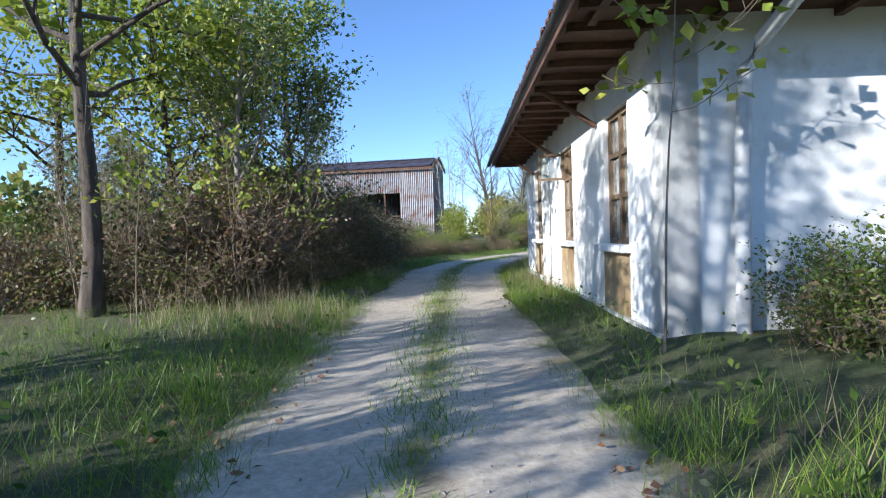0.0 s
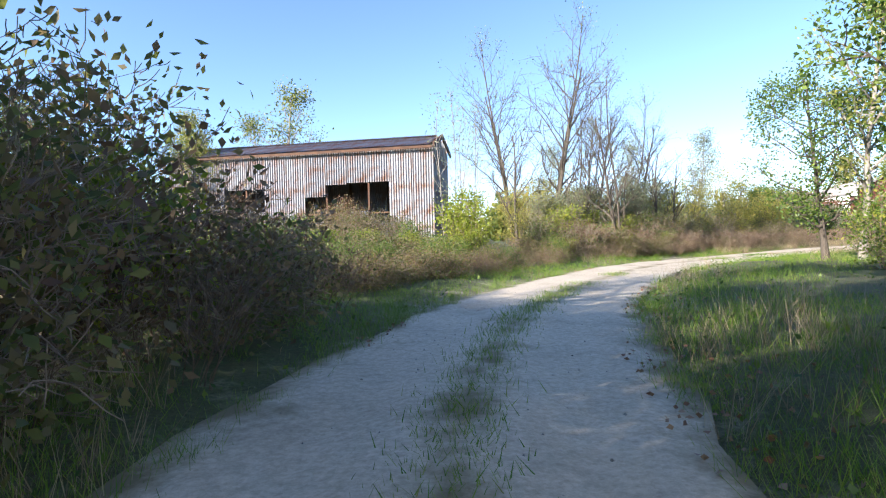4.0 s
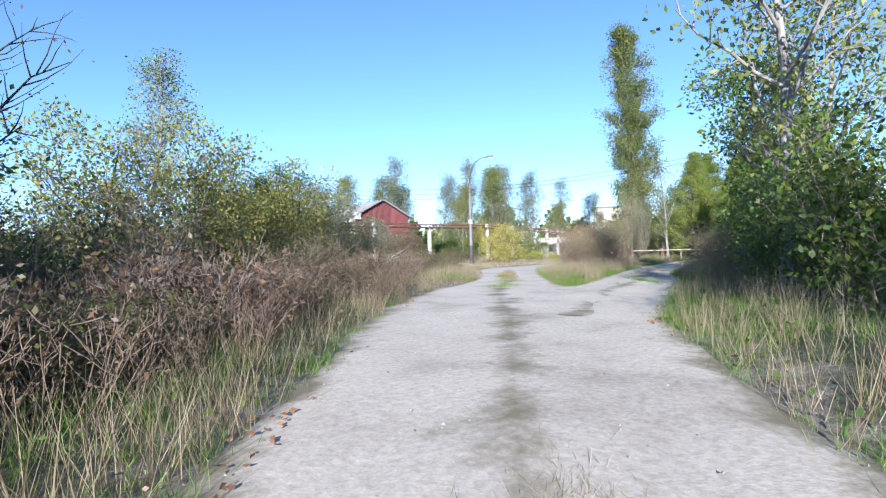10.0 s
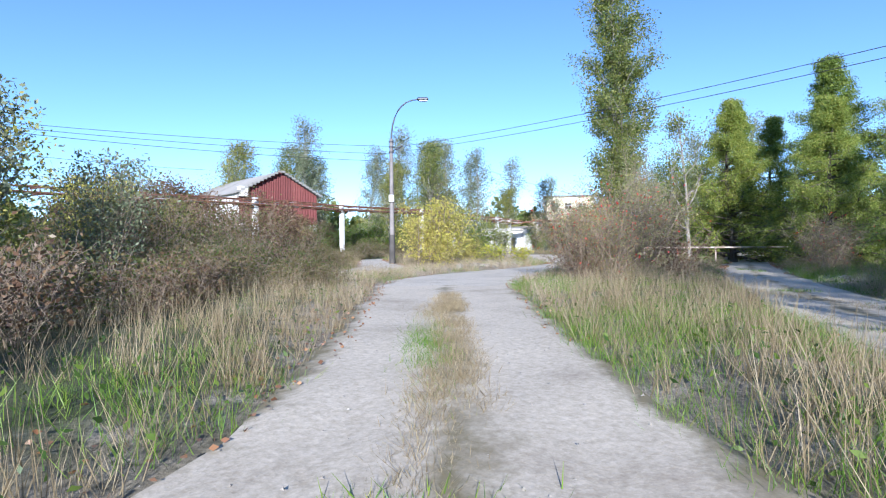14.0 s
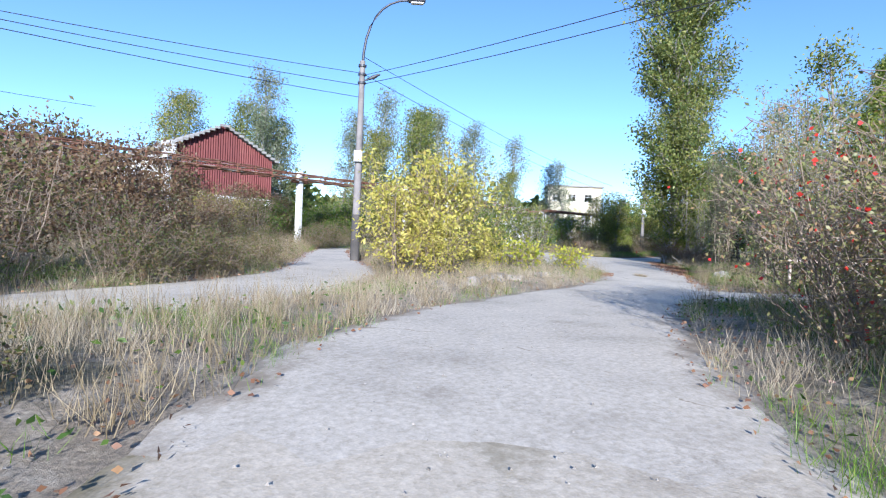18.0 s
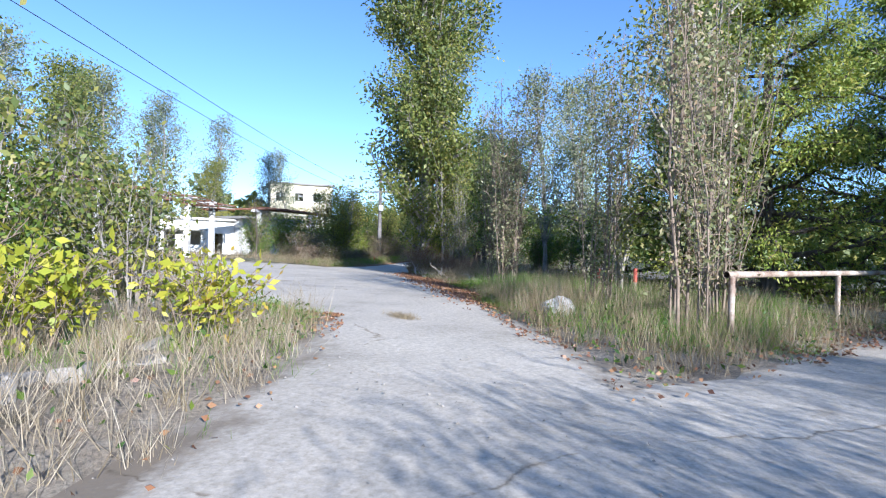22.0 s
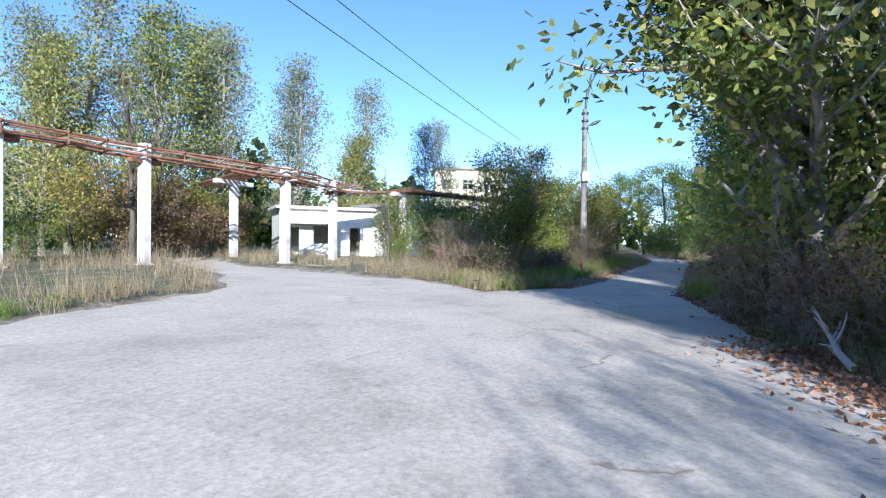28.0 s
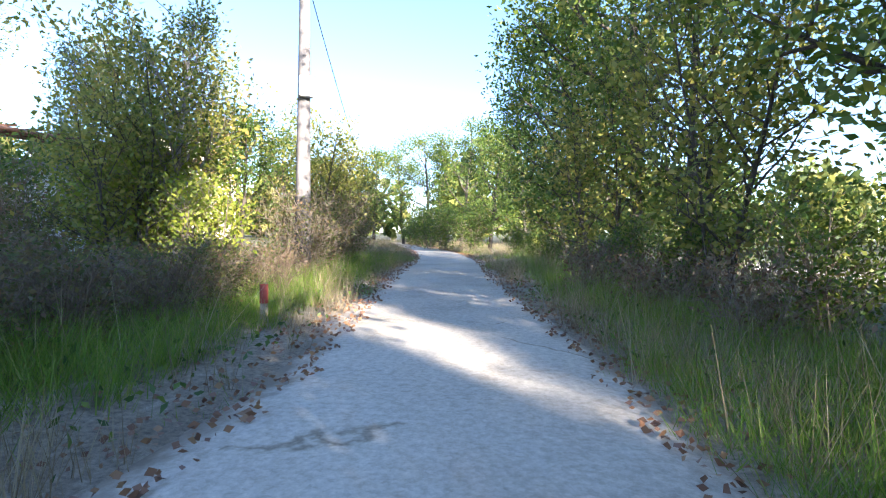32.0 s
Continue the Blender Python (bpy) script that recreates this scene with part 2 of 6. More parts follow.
M_SOFFIT = surface("dark_stained_boards", [(0.3, (0.05, 0.025, 0.014)), (0.6, (0.12, 0.06, 0.032)), (0.8, (0.17, 0.09, 0.05))], 3, 25, 0.85, bump=0.4, dist=0.01)
M_ROOFTILE = surface("mossy_clay_roof", [(0.3, (0.09, 0.05, 0.035)), (0.55, (0.18, 0.09, 0.055)), (0.75, (0.25, 0.16, 0.11))], 2, 20, 0.9, bump=0.6, dist=0.03, stain=(1.5, 0.55, 0.7, (0.12, 0.12, 0.07)))
M_GUTTER = surface("dark_sheet_gutter", [(0.3, (0.03, 0.028, 0.027)), (0.7, (0.08, 0.07, 0.065))], 3, 30, 0.6, metal=0.5)
M_SHEET = corrugated_material("galvanised_wall_sheet", [(0.35, (0.12, 0.125, 0.135)), (0.65, (0.24, 0.24, 0.25)), (0.95, (0.36, 0.35, 0.345))], (0.17, 0.085, 0.05), 0.46, 0.66)
M_SHEETROOF = corrugated_material("rusty_roof_sheet", [(0.3, (0.12, 0.12, 0.14)), (0.7, (0.24, 0.24, 0.26))], (0.20, 0.09, 0.05), 0.45, 0.6)
M_REDSHEET = corrugated_material("red_oxide_sheet", [(0.3, (0.085, 0.018, 0.016)), (0.7, (0.15, 0.035, 0.03)), (0.95, (0.21, 0.08, 0.06))], (0.07, 0.022, 0.018), 0.6, 0.75, 0.75, 0.0)
M_GREYROOF = corrugated_material("grey_fibre_cement_roof", [(0.3, (0.16, 0.15, 0.135)), (0.7, (0.27, 0.255, 0.23))], (0.12, 0.11, 0.08), 0.6, 0.8, 0.9, 0.0)
M_CONCRETE = surface("weathered_concrete", [(0.3, (0.42, 0.40, 0.36)), (0.5, (0.58, 0.56, 0.52)), (0.7, (0.68, 0.66, 0.62))], 1.2, 16, 0.9, bump=0.4, dist=0.02, stain=(1.3, 0.56, 0.72, (0.27, 0.25, 0.21)))
M_POLE = surface("spun_concrete_pole", [(0.3, (0.13, 0.115, 0.105)), (0.7, (0.27, 0.245, 0.225))], 1.5, 22, 0.85, bump=0.3)
M_DARKPOLE = surface("creosoted_foot_of_pole", [(0.3, (0.05, 0.045, 0.04)), (0.7, (0.10, 0.09, 0.08))], 2, 20, 0.9)
M_RUST = surface("rusty_iron", [(0.3, (0.09, 0.04, 0.025)), (0.5, (0.19, 0.085, 0.045)), (0.75, (0.30, 0.19, 0.13))], 3, 25, 0.8, metal=0.2, bump=0.4)
M_LAGGING = surface("torn_grey_pipe_lagging", [(0.3, (0.22, 0.19, 0.17)), (0.7, (0.45, 0.42, 0.39))], 3, 20, 0.85, bump=0.5, dist=0.03)
M_WIRE = surface("black_cable", [(0.3, (0.01, 0.01, 0.012)), (0.7, (0.03, 0.03, 0.032))], 3, 30, 0.6)
M_LAMPHEAD = surface("dark_lamp_housing", [(0.3, (0.04, 0.04, 0.045)), (0.7, (0.09, 0.09, 0.1))], 5, 30, 0.5, metal=0.4)
M_LAMPGLASS = surface("milky_lamp_cover", [(0.3, (0.5, 0.5, 0.48)), (0.7, (0.65, 0.65, 0.62))], 5, 30, 0.3)
M_YELLOWWALL = surface("pale_yellow_render", [(0.3, (0.66, 0.57, 0.38)), (0.7, (0.80, 0.73, 0.56))], 0.3, 6, 0.9, bump=0.1)
M_RAIL = surface("peeling_barrier_rail", [(0.3, (0.20, 0.13, 0.09)), (0.5, (0.38, 0.30, 0.23)), (0.7, (0.52, 0.46, 0.39))], 2.5, 20, 0.7)
M_STONE = surface("pale_field_stone", [(0.3, (0.40, 0.38, 0.35)), (0.7, (0.64, 0.62, 0.58))], 3, 25, 0.9, bump=0.6, dist=0.04)
M_RUBBLE = surface("lichened_rubble", [(0.3, (0.17, 0.15, 0.12)), (0.55, (0.32, 0.29, 0.25)), (0.75, (0.48, 0.45, 0.40))], 3, 22, 0.92, bump=0.7, dist=0.03)
M_REDPAINT = surface("faded_red_paint", [(0.3, (0.38, 0.05, 0.03)), (0.7, (0.52, 0.12, 0.08))], 5, 30, 0.7)
M_WHITEPAINT = surface("dirty_white_paint", [(0.3, (0.55, 0.53, 0.5)), (0.7, (0.75, 0.74, 0.72))], 5, 30, 0.7)
# near-black base colour stands in for the shade inside rooms
M_DARKROOM = surface("painted_room_darkness", [(0.3, (0.03, 0.028, 0.025)), (0.7, (0.07, 0.06, 0.05))], 1, 10, 0.95)
M_BARK = surface("dark_furrowed_bark", [(0.3, (0.05, 0.04, 0.03)), (0.5, (0.10, 0.08, 0.06)), (0.75, (0.18, 0.15, 0.12))], 3, 30, 0.95, bump=0.8, dist=0.04, stretch=(3, 3, 0.6))
M_PALEBARK = surface("pale_poplar_bark", [(0.3, (0.14, 0.12, 0.10)), (0.5, (0.26, 0.23, 0.19)), (0.75, (0.42, 0.39, 0.34))], 2, 22, 0.9, bump=0.5, dist=0.03, stretch=(2, 2, 0.8))
M_TWIG = surface("dry_brown_stem", [(0.3, (0.14, 0.105, 0.075)), (0.7, (0.32, 0.25, 0.18))], 4, 30, 0.9)
M_REDSTALK = surface("dry_red_stalk", [(0.3, (0.09, 0.06, 0.04)), (0.7, (0.22, 0.16, 0.10))], 6, 40, 0.9)
M_DEADWOOD = surface("bleached_dead_wood", [(0.3, (0.30, 0.26, 0.21)), (0.7, (0.50, 0.45, 0.38))], 4, 30, 0.9)
L_GREEN = leaf_material("green_leaf", [(0.0, (0.04, 0.085, 0.016)), (0.4, (0.09, 0.155, 0.022)), (0.75, (0.18, 0.245, 0.033)), (1.0, (0.33, 0.30, 0.05))], 0.42)
L_POPLAR = leaf_material("poplar_leaf", [(0.0, (0.06, 0.10, 0.025)), (0.4, (0.15, 0.19, 0.04)), (0.75, (0.30, 0.30, 0.07)), (1.0, (0.46, 0.37, 0.10))], 0.4)
L_YELLOW = leaf_material("yellow_autumn_leaf", [(0.0, (0.22, 0.26, 0.04)), (0.35, (0.46, 0.43, 0.07)), (0.8, (0.64, 0.55, 0.13)), (1.0, (0.50, 0.36, 0.09))], 0.4)
L_LIME = leaf_material("yellow_green_leaf", [(0.0, (0.12, 0.18, 0.02)), (0.5, (0.26, 0.32, 0.03)), (1.0, (0.44, 0.42, 0.06))], 0.45)
L_GOLD = leaf_material("olive_gold_leaf", [(0.0, (0.13, 0.17, 0.03)), (0.4, (0.27, 0.28, 0.05)), (0.8, (0.44, 0.37, 0.08)), (1.0, (0.50, 0.30, 0.08))], 0.45)
L_LIMEYELLOW = leaf_material("lime_yellow_leaf", [(0.0, (0.22, 0.30, 0.03)), (0.5, (0.45, 0.46, 0.04)), (0.85, (0.60, 0.52, 0.06)), (1.0, (0.42, 0.22, 0.06))], 0.45)
L_BRAMBLE = leaf_material("bramble_leaf", [(0.0, (0.06, 0.075, 0.025)), (0.3, (0.12, 0.15, 0.035)), (0.5, (0.20, 0.125, 0.07)), (0.7, (0.17, 0.20, 0.045)), (0.85, (0.30, 0.19, 0.10)), (1.0, (0.36, 0.33, 0.12))], 0.58)
L_BROWN = leaf_material("withered_brown_leaf", [(0.0, (0.08, 0.045, 0.026)), (0.4, (0.15, 0.085, 0.045)), (0.7, (0.22, 0.14, 0.07)), (1.0, (0.13, 0.15, 0.05))], 0.3)
L_RUSSET = leaf_material("russet_poplar_leaf", [(0.0, (0.12, 0.15, 0.05)), (0.4, (0.24, 0.26, 0.11)), (0.75, (0.36, 0.33, 0.17)), (1.0, (0.44, 0.30, 0.18))], 0.35)
L_SILVER = leaf_material("silvery_willow_leaf", [(0.0, (0.10, 0.13, 0.07)), (0.5, (0.20, 0.23, 0.12)), (1.0, (0.36, 0.36, 0.20))], 0.35)
L_CONIFER = leaf_material("conifer_spray", [(0.0, (0.07, 0.11, 0.02)), (0.4, (0.17, 0.24, 0.035)), (0.75, (0.31, 0.35, 0.05)), (1.0, (0.44, 0.40, 0.08))], 0.4)
L_ROSE = leaf_material("rose_leaf", [(0.0, (0.13, 0.15, 0.05)), (0.4, (0.26, 0.27, 0.09)), (0.75, (0.40, 0.33, 0.14)), (1.0, (0.44, 0.20, 0.12))], 0.45)
L_BERRY = leaf_material("red_rose_hip", [(0.0, (0.40, 0.02, 0.015)), (1.0, (0.62, 0.05, 0.03))], 0.05, 0.3)
L_TURF = leaf_material("fresh_green_grass", [(0.0, (0.06, 0.13, 0.012)), (0.5, (0.13, 0.24, 0.02)), (0.85, (0.24, 0.33, 0.04)), (1.0, (0.36, 0.32, 0.10))], 0.4)
L_HAY = leaf_material("dry_straw_grass", [(0.0, (0.16, 0.12, 0.06)), (0.5, (0.32, 0.25, 0.14)), (0.85, (0.46, 0.38, 0.23)), (1.0, (0.14, 0.18, 0.05))], 0.35)
L_STRAW = leaf_material("bleached_straw", [(0.0, (0.30, 0.24, 0.15)), (0.5, (0.50, 0.42, 0.29)), (1.0, (0.66, 0.58, 0.44))], 0.35)
L_LITTER = leaf_material("fallen_leaf_litter", [(0.0, (0.13, 0.06, 0.035)), (0.5, (0.24, 0.12, 0.06)), (1.0, (0.36, 0.22, 0.10))], 0.1)


def glass_material():
    m, n, l, b = material("dusty_window_glass", 0.08)
    b.inputs["Base Color"].default_value = (0.8, 0.85, 0.85, 1)
    b.inputs["Transmission Weight"].default_value = 0.9
    g = noise_tex(n, l, 4, 6, 0.6)
    r = ramp(n, [(0.4, (0.01, 0.01, 0.01)), (0.8, (0.12, 0.12, 0.12))])
    l.new(g.outputs[0], r.inputs[0])
    l.new(r.outputs[0], b.inputs["Roughness"])
    return m


M_GLASS = glass_material()

# ---- mesh helpers ----
def mesh_of(name, verts, faces, mat, smooth=False):
    me = bpy.data.meshes.new(name)
    me.from_pydata([tuple(v) for v in verts], [], [tuple(f) for f in faces])
    if mat:
        me.materials.append(mat)
    if smooth:
        me.polygons.foreach_set("use_smooth", [True] * len(me.polygons))
    me.update()
    return me


def mesh_quads(name, verts, mat, per=4):
    """A mesh of loose faces, per corners each, from an array of corners in order."""
    me = bpy.data.meshes.new(name)
    nv = len(verts)
    nf = nv // per
    me.vertices.add(nv)
    me.vertices.foreach_set("co", np.asarray(verts, np.float32).ravel())
    me.loops.add(nv)
    me.loops.foreach_set("vertex_index", np.arange(nv, dtype=np.int32))
    me.polygons.add(nf)
    me.polygons.foreach_set("loop_start", np.arange(0, nv, per, dtype=np.int32))
    me.materials.append(mat)
    me.update(calc_edges=True)
    return me


def thing(name, at=(0, 0, 0), turn=0.0, label="", category="", group="", kind=""):
    e = new(name)
    e.matrix_world = pose(*at, 0, 0, turn)
    return tagged(e, label, category, group, kind)


def part(name, bm, mat, parent, label="", smooth=False):
    """Links a bmesh or a mesh as one object under its thing."""
    if isinstance(bm, bmesh.types.BMesh):
        me = bpy.data.meshes.new(name)
        bm.to_mesh(me)
        bm.free()
    else:
        me = bm
    if mat and not me.materials:
        me.materials.append(mat)
    if smooth:
        me.polygons.foreach_set("use_smooth", [True] * len(me.polygons))
    ob = new(name, me)
    ob.parent = parent
    if label:
        ob["label"] = label
    return ob


def box(bm, lo, hi, bevel=0.0):
    lo, hi = Vector(lo), Vector(hi)
    r = bmesh.ops.create_cube(bm, size=1.0, matrix=Matrix.LocRotScale((lo + hi) / 2, None, hi - lo))
    if bevel:
        es = list({e for v in r["verts"] for e in v.link_edges})
        bmesh.ops.bevel(bm, geom=es, offset=bevel, segments=1, affect="EDGES")
    return bm


def boxes(*spec, bevel=0.0):
    bm = bmesh.new()
    for lo, hi in spec:
        box(bm, lo, hi, bevel)
    return bm


def tube_arrays(pts, radii, k=6):
    pts, radii = np.asarray(pts, float), np.asarray(radii, float)
    d = np.gradient(pts, axis=0)
    d /= np.linalg.norm(d, axis=1, keepdims=True) + 1e-9
    ref = np.where(np.abs(d[:, 2:3]) > 0.9, np.array([[1.0, 0, 0]]), np.array([[0, 0, 1.0]]))
    a = np.cross(d, ref)
    a /= np.linalg.norm(a, axis=1, keepdims=True) + 1e-9
    b = np.cross(d, a)
    ang = np.linspace(0, 2 * np.pi, k, endpoint=False)
    ring = pts[:, None] + radii[:, None, None] * (np.cos(ang)[None, :, None] * a[:, None] + np.sin(ang)[None, :, None] * b[:, None])
    n = len(pts)
    i, j = np.meshgrid(np.arange(n - 1), np.arange(k), indexing="ij")
    j2 = (j + 1) % k
    f = np.stack([i * k + j, i * k + j2, (i + 1) * k + j2, (i + 1) * k + j], -1).reshape(-1, 4)
    return ring.reshape(-1, 3), f


def tubes_mesh(name, lines, mat, k=6):
    vs, fs, o = [], [], 0
    for pts, radii in lines:
        v, f = tube_arrays(pts, radii, k)
        vs.append(v)
        fs.append(f + o)
        o += len(v)
    v, f = np.concatenate(vs), np.concatenate(fs)
    me = bpy.data.meshes.new(name)
    me.vertices.add(len(v))
    me.vertices.foreach_set("co", v.astype(np.float32).ravel())
    me.loops.add(f.size)
    me.loops.foreach_set("vertex_index", f.astype(np.int32).ravel())
    me.polygons.add(len(f))
    me.polygons.foreach_set("loop_start", np.arange(0, f.size, 4, dtype=np.int32))
    me.polygons.foreach_set("use_smooth", np.ones(len(f), bool))
    me.materials.append(mat)
    me.update(calc_edges=True)
    return me


def unit(v):
    return v / (np.linalg.norm(v, axis=-1, keepdims=True) + 1e-9)


def leaf_corners(rng, at, out, size, droop=0.35, slim=0.55, spread=0.9):
    """Four-cornered, slightly folded leaves at the given places, pointing roughly along out."""
    n = len(at)
    d = unit(unit(out) + rng.normal(0, spread, (n, 3)) - np.array([0, 0, droop]))
    s = unit(np.cross(d, rng.normal(0, 1, (n, 3))))
    nn = np.cross(d, s)
    ln = size * rng.uniform(0.65, 1.3, (n, 1))
    w = ln * slim * 0.5
    mid = at + d * ln * 0.45 + nn * ln * 0.10
    return np.stack([at, mid + s * w, at + d * ln, mid - s * w], 1).reshape(-1, 3)


# ---- plants ----
def branch(rng, start, direction, length, radius, bend=0.25, lift=0.15, n=5):
    p, d = np.array(start, float), unit(np.array(direction, float))
    pts = [p]
    for _ in range(n - 1):
        d = unit(d + rng.normal(0, bend, 3) * 0.5 + np.array([0, 0, lift]))
        p = p + d * length / (n - 1)
        pts.append(p)
    return np.array(pts), np.linspace(radius, max(radius * 0.22, 0.004), n)


def along(pts, f):
    x = f * (len(pts) - 1)
    i = min(int(x), len(pts) - 2)
    return pts[i] + (pts[i + 1] - pts[i]) * (x - i)


def grow(rng, height, radius, limbs, reach, low=0.25, rise=0.6, subs=4, stems=1, lean=0.1, profile=None, lift=0.12, splay=0.0, wobble=0.10):
    """Trunk, limbs and twigs as lines with radii, and the places where leaves sit."""
    lines, tips, outs = [], [], []
    profile = profile or (lambda f: math.sin(math.pi * min(1, 0.15 + f * 0.85)) ** 0.7)
    for s in range(stems):
        a = rng.uniform(0, 6.28)
        base = np.array([math.cos(a), math.sin(a), 0]) * (0.0 if stems == 1 else rng.uniform(0.05, 0.3) * max(1, reach * 0.15))
        tilt = np.array([math.cos(a), math.sin(a), 0]) * (splay + rng.uniform(0, lean))
        h = height * (1 if s == 0 else rng.uniform(0.65, 1.0))
        trunk, rad = branch(rng, base, np.array([0, 0, 1.0]) + tilt, h, radius * (1 if stems == 1 else rng.uniform(0.5, 1)), wobble, 0.05, 9)
        trunk[0, 2] -= 0.15
        rad[0] *= 1.35
        lines.append((trunk, rad))
        for i in range(limbs):
            f = low + (0.97 - low) * ((i + rng.uniform(0, 1)) / limbs)
            o = along(trunk, f)
            az = i * 2.4 + rng.uniform(-0.5, 0.5) + s
            el = rise + rng.uniform(-0.25, 0.25)
            ln = reach * profile((f - low) / (1 - low)) * rng.uniform(0.65, 1.15) + 0.15
            d = np.array([math.cos(az) * math.cos(el), math.sin(az) * math.cos(el), math.sin(el)])
            r = np.interp(f, np.linspace(0, 1, len(rad)), rad) * 0.55
            pts, rr = branch(rng, o, d, ln, r, 0.35, lift, 5)
            lines.append((pts, rr))
            for g in (0.4, 0.6, 0.8, 1.0):
                tips.append(along(pts, g)), outs.append(unit(pts[-1] - pts[0]))
            for _ in range(subs):
                g = rng.uniform(0.3, 0.95)
                d2 = unit(unit(pts[-1] - pts[0]) + rng.normal(0, 0.6, 3))
                sub, sr = branch(rng, along(pts, g), d2, ln * rng.uniform(0.25, 0.5), max(r * 0.4, 0.005), 0.4, lift, 4)
                lines.append((sub, sr))
                for q in (0.35, 0.7, 1.0):
                    tips.append(along(sub, q)), outs.append(unit(sub[-1] - sub[0]))
    return lines, np.array(tips), np.array(outs)


def plant(name, seed, height, radius, limbs, reach, leaves, size, leafmat, barkmat, label, category="tree", puff=0.3, droop=0.35, slim=0.55, k=5, extra=None, parts=("trunk", "crown"), **kw):
    """One plant built at the origin: woody part and leaf part. Returns its top object, parked under the ground until copied."""
    rng = np.random.default_rng(seed)
    lines, tips, outs = grow(rng, height, radius, limbs, reach, **kw)
    top = thing(name, (0, 0, 0), 0, label, category)
    part(parts[0], tubes_mesh(parts[0], lines, barkmat, k), barkmat, top)
    if leaves:
        i = rng.integers(0, len(tips), leaves)
        at = tips[i] + np.clip(rng.normal(0, 1, (leaves, 3)), -1.7, 1.7) * puff * np.array([1, 1, 0.8])
        at[:, 2] = np.maximum(at[:, 2], 0.03)
        part(parts[1], mesh_quads(parts[1], leaf_corners(rng, at, outs[i], size, droop, slim), leafmat), leafmat, top)
    if extra:
        nm, cnt, sz, mt = extra
        i = rng.integers(0, len(tips), cnt)
        at = tips[i] + rng.normal(0, puff, (cnt, 3))
        at[:, 2] = np.maximum(at[:, 2], 0.1)
        part(nm, mesh_quads(nm, leaf_corners(rng, at, outs[i], sz, 0.2, 1.0), mt), mt, top)["kind"] = "stuff"
    return top


USED = {}


def put(ob, x, y, s=1.0, turn=0.0, z=0.0, sz=None):
    """Stands a plant at a place: the original first, copies after that."""
    m = pose(x, y, z, 0, 0, turn) @ Matrix.Diagonal((s, s, sz or s, 1))
    if ob.name not in USED:
        USED[ob.name] = 1
        ob.matrix_basis = m
        return ob
    one = copy_thing(USED_SRC[ob.name], pose(0, 0, 0))
    one.matrix_basis = m
    return one


USED_SRC = {}


def kind(ob):
    USED_SRC[ob.name] = ob
    return ob

# ---- plan of the ways: centre line x, y and width ----
MAIN = [(5.0, -60, 2.8), (4.7, -36, 2.6), (4.25, -24, 2.5), (3.5, -17, 2.5), (2.85, -9.5, 2.9), (2.5, -2.5, 3.3), (3.2, 2.5, 3.5), (4.6, 7.0, 3.5), (7.4, 13.2, 3.4), (9.5, 16.4, 3.5), (13.0, 20.0, 3.3), (16.3, 23.7, 3.4), (22.0, 28.8, 5.0), (27.0, 33.6, 4.4), (32.6, 38.0, 3.2), (38.0, 42.8, 3.6), (42.0, 46.4, 4.2), (45.5, 48.3, 4.4), (50.0, 49.5, 3.7), (54.5, 50.0, 3.4), (60.0, 51.75, 3.3), (66.0, 54.6, 5.0), (72.0, 57.4, 4.8), (80.0, 59.6, 3.4), (86.0, 60.1, 3.0), (95.0, 61.2, 3.0), (106.0, 62.4, 3.0), (118.0, 65.0, 3.0), (140.0, 72.0, 3.0)]
FORK = [(23.0, 28.0, 3.0), (28.0, 30.6, 3.6), (32.5, 32.2, 3.2), (38.0, 34.8, 2.7), (45.0, 37.6, 2.6), (56.0, 41.0, 2.6), (75.0, 45.0, 2.6), (110.0, 50.0, 2.6)]
LEFTWAY = [(36.0, 53.6, 2.0), (40.0, 54.0, 2.8), (43.5, 54.5, 3.3), (46.8, 55.7, 3.3), (50.0, 58.4, 3.0), (56.0, 66.0, 2.4), (62.0, 73.0, 2.4)]
SIDEWAY = [(54.0, 48.6, 3.0), (57.0, 46.2, 2.6), (61.0, 43.4, 2.0), (68.0, 38.0, 2.0)]
YARD = [(60.0, 53.2), (61.0, 57.0), (62.4, 59.8), (66.1, 63.4), (70.0, 65.6), (76.0, 68.0), (79.0, 72.0), (82.3, 78.0), (85.0, 84.0), (87.5, 90.0), (89.5, 88.5), (86.8, 82.0), (84.3, 77.2), (83.7, 73.0), (82.7, 69.5), (82.5, 66.9), (81.2, 64.6), (79.8, 62.6), (81.9, 61.7), (81.6, 58.4), (74.0, 56.0), (67.0, 52.9), (62.6, 51.0)]


def spline(pts, step=1.0):
    """Points along a Catmull-Rom curve through the given ones, every step metres."""
    p = np.array(pts, float)
    p = np.vstack([2 * p[0] - p[1], p, 2 * p[-1] - p[-2]])
    out = []
    for a, b, c, d in zip(p[:-3], p[1:-2], p[2:-1], p[3:]):
        n = max(2, int(np.linalg.norm(c[:2] - b[:2]) / step))
        for t in np.arange(n) / n:
            out.append(0.5 * (2 * b + (c - a) * t + (2 * a - 5 * b + 4 * c - d) * t * t + (3 * b - a - 3 * c + d) * t ** 3))
    out.append(p[-2])
    return np.array(out)


WAYS = [spline(w) for w in (MAIN, FORK, LEFTWAY, SIDEWAY)]
WAYPTS = np.vstack(WAYS)
YARDP = np.array(YARD)


def inside_yard(x, y):
    c = np.zeros(np.shape(x), bool)
    for (x1, y1), (x2, y2) in zip(YARDP, np.roll(YARDP, -1, 0)):
        c ^= ((y1 > y) != (y2 > y)) & (x < (x2 - x1) * (y - y1) / (y2 - y1 + 1e-12) + x1)
    return c


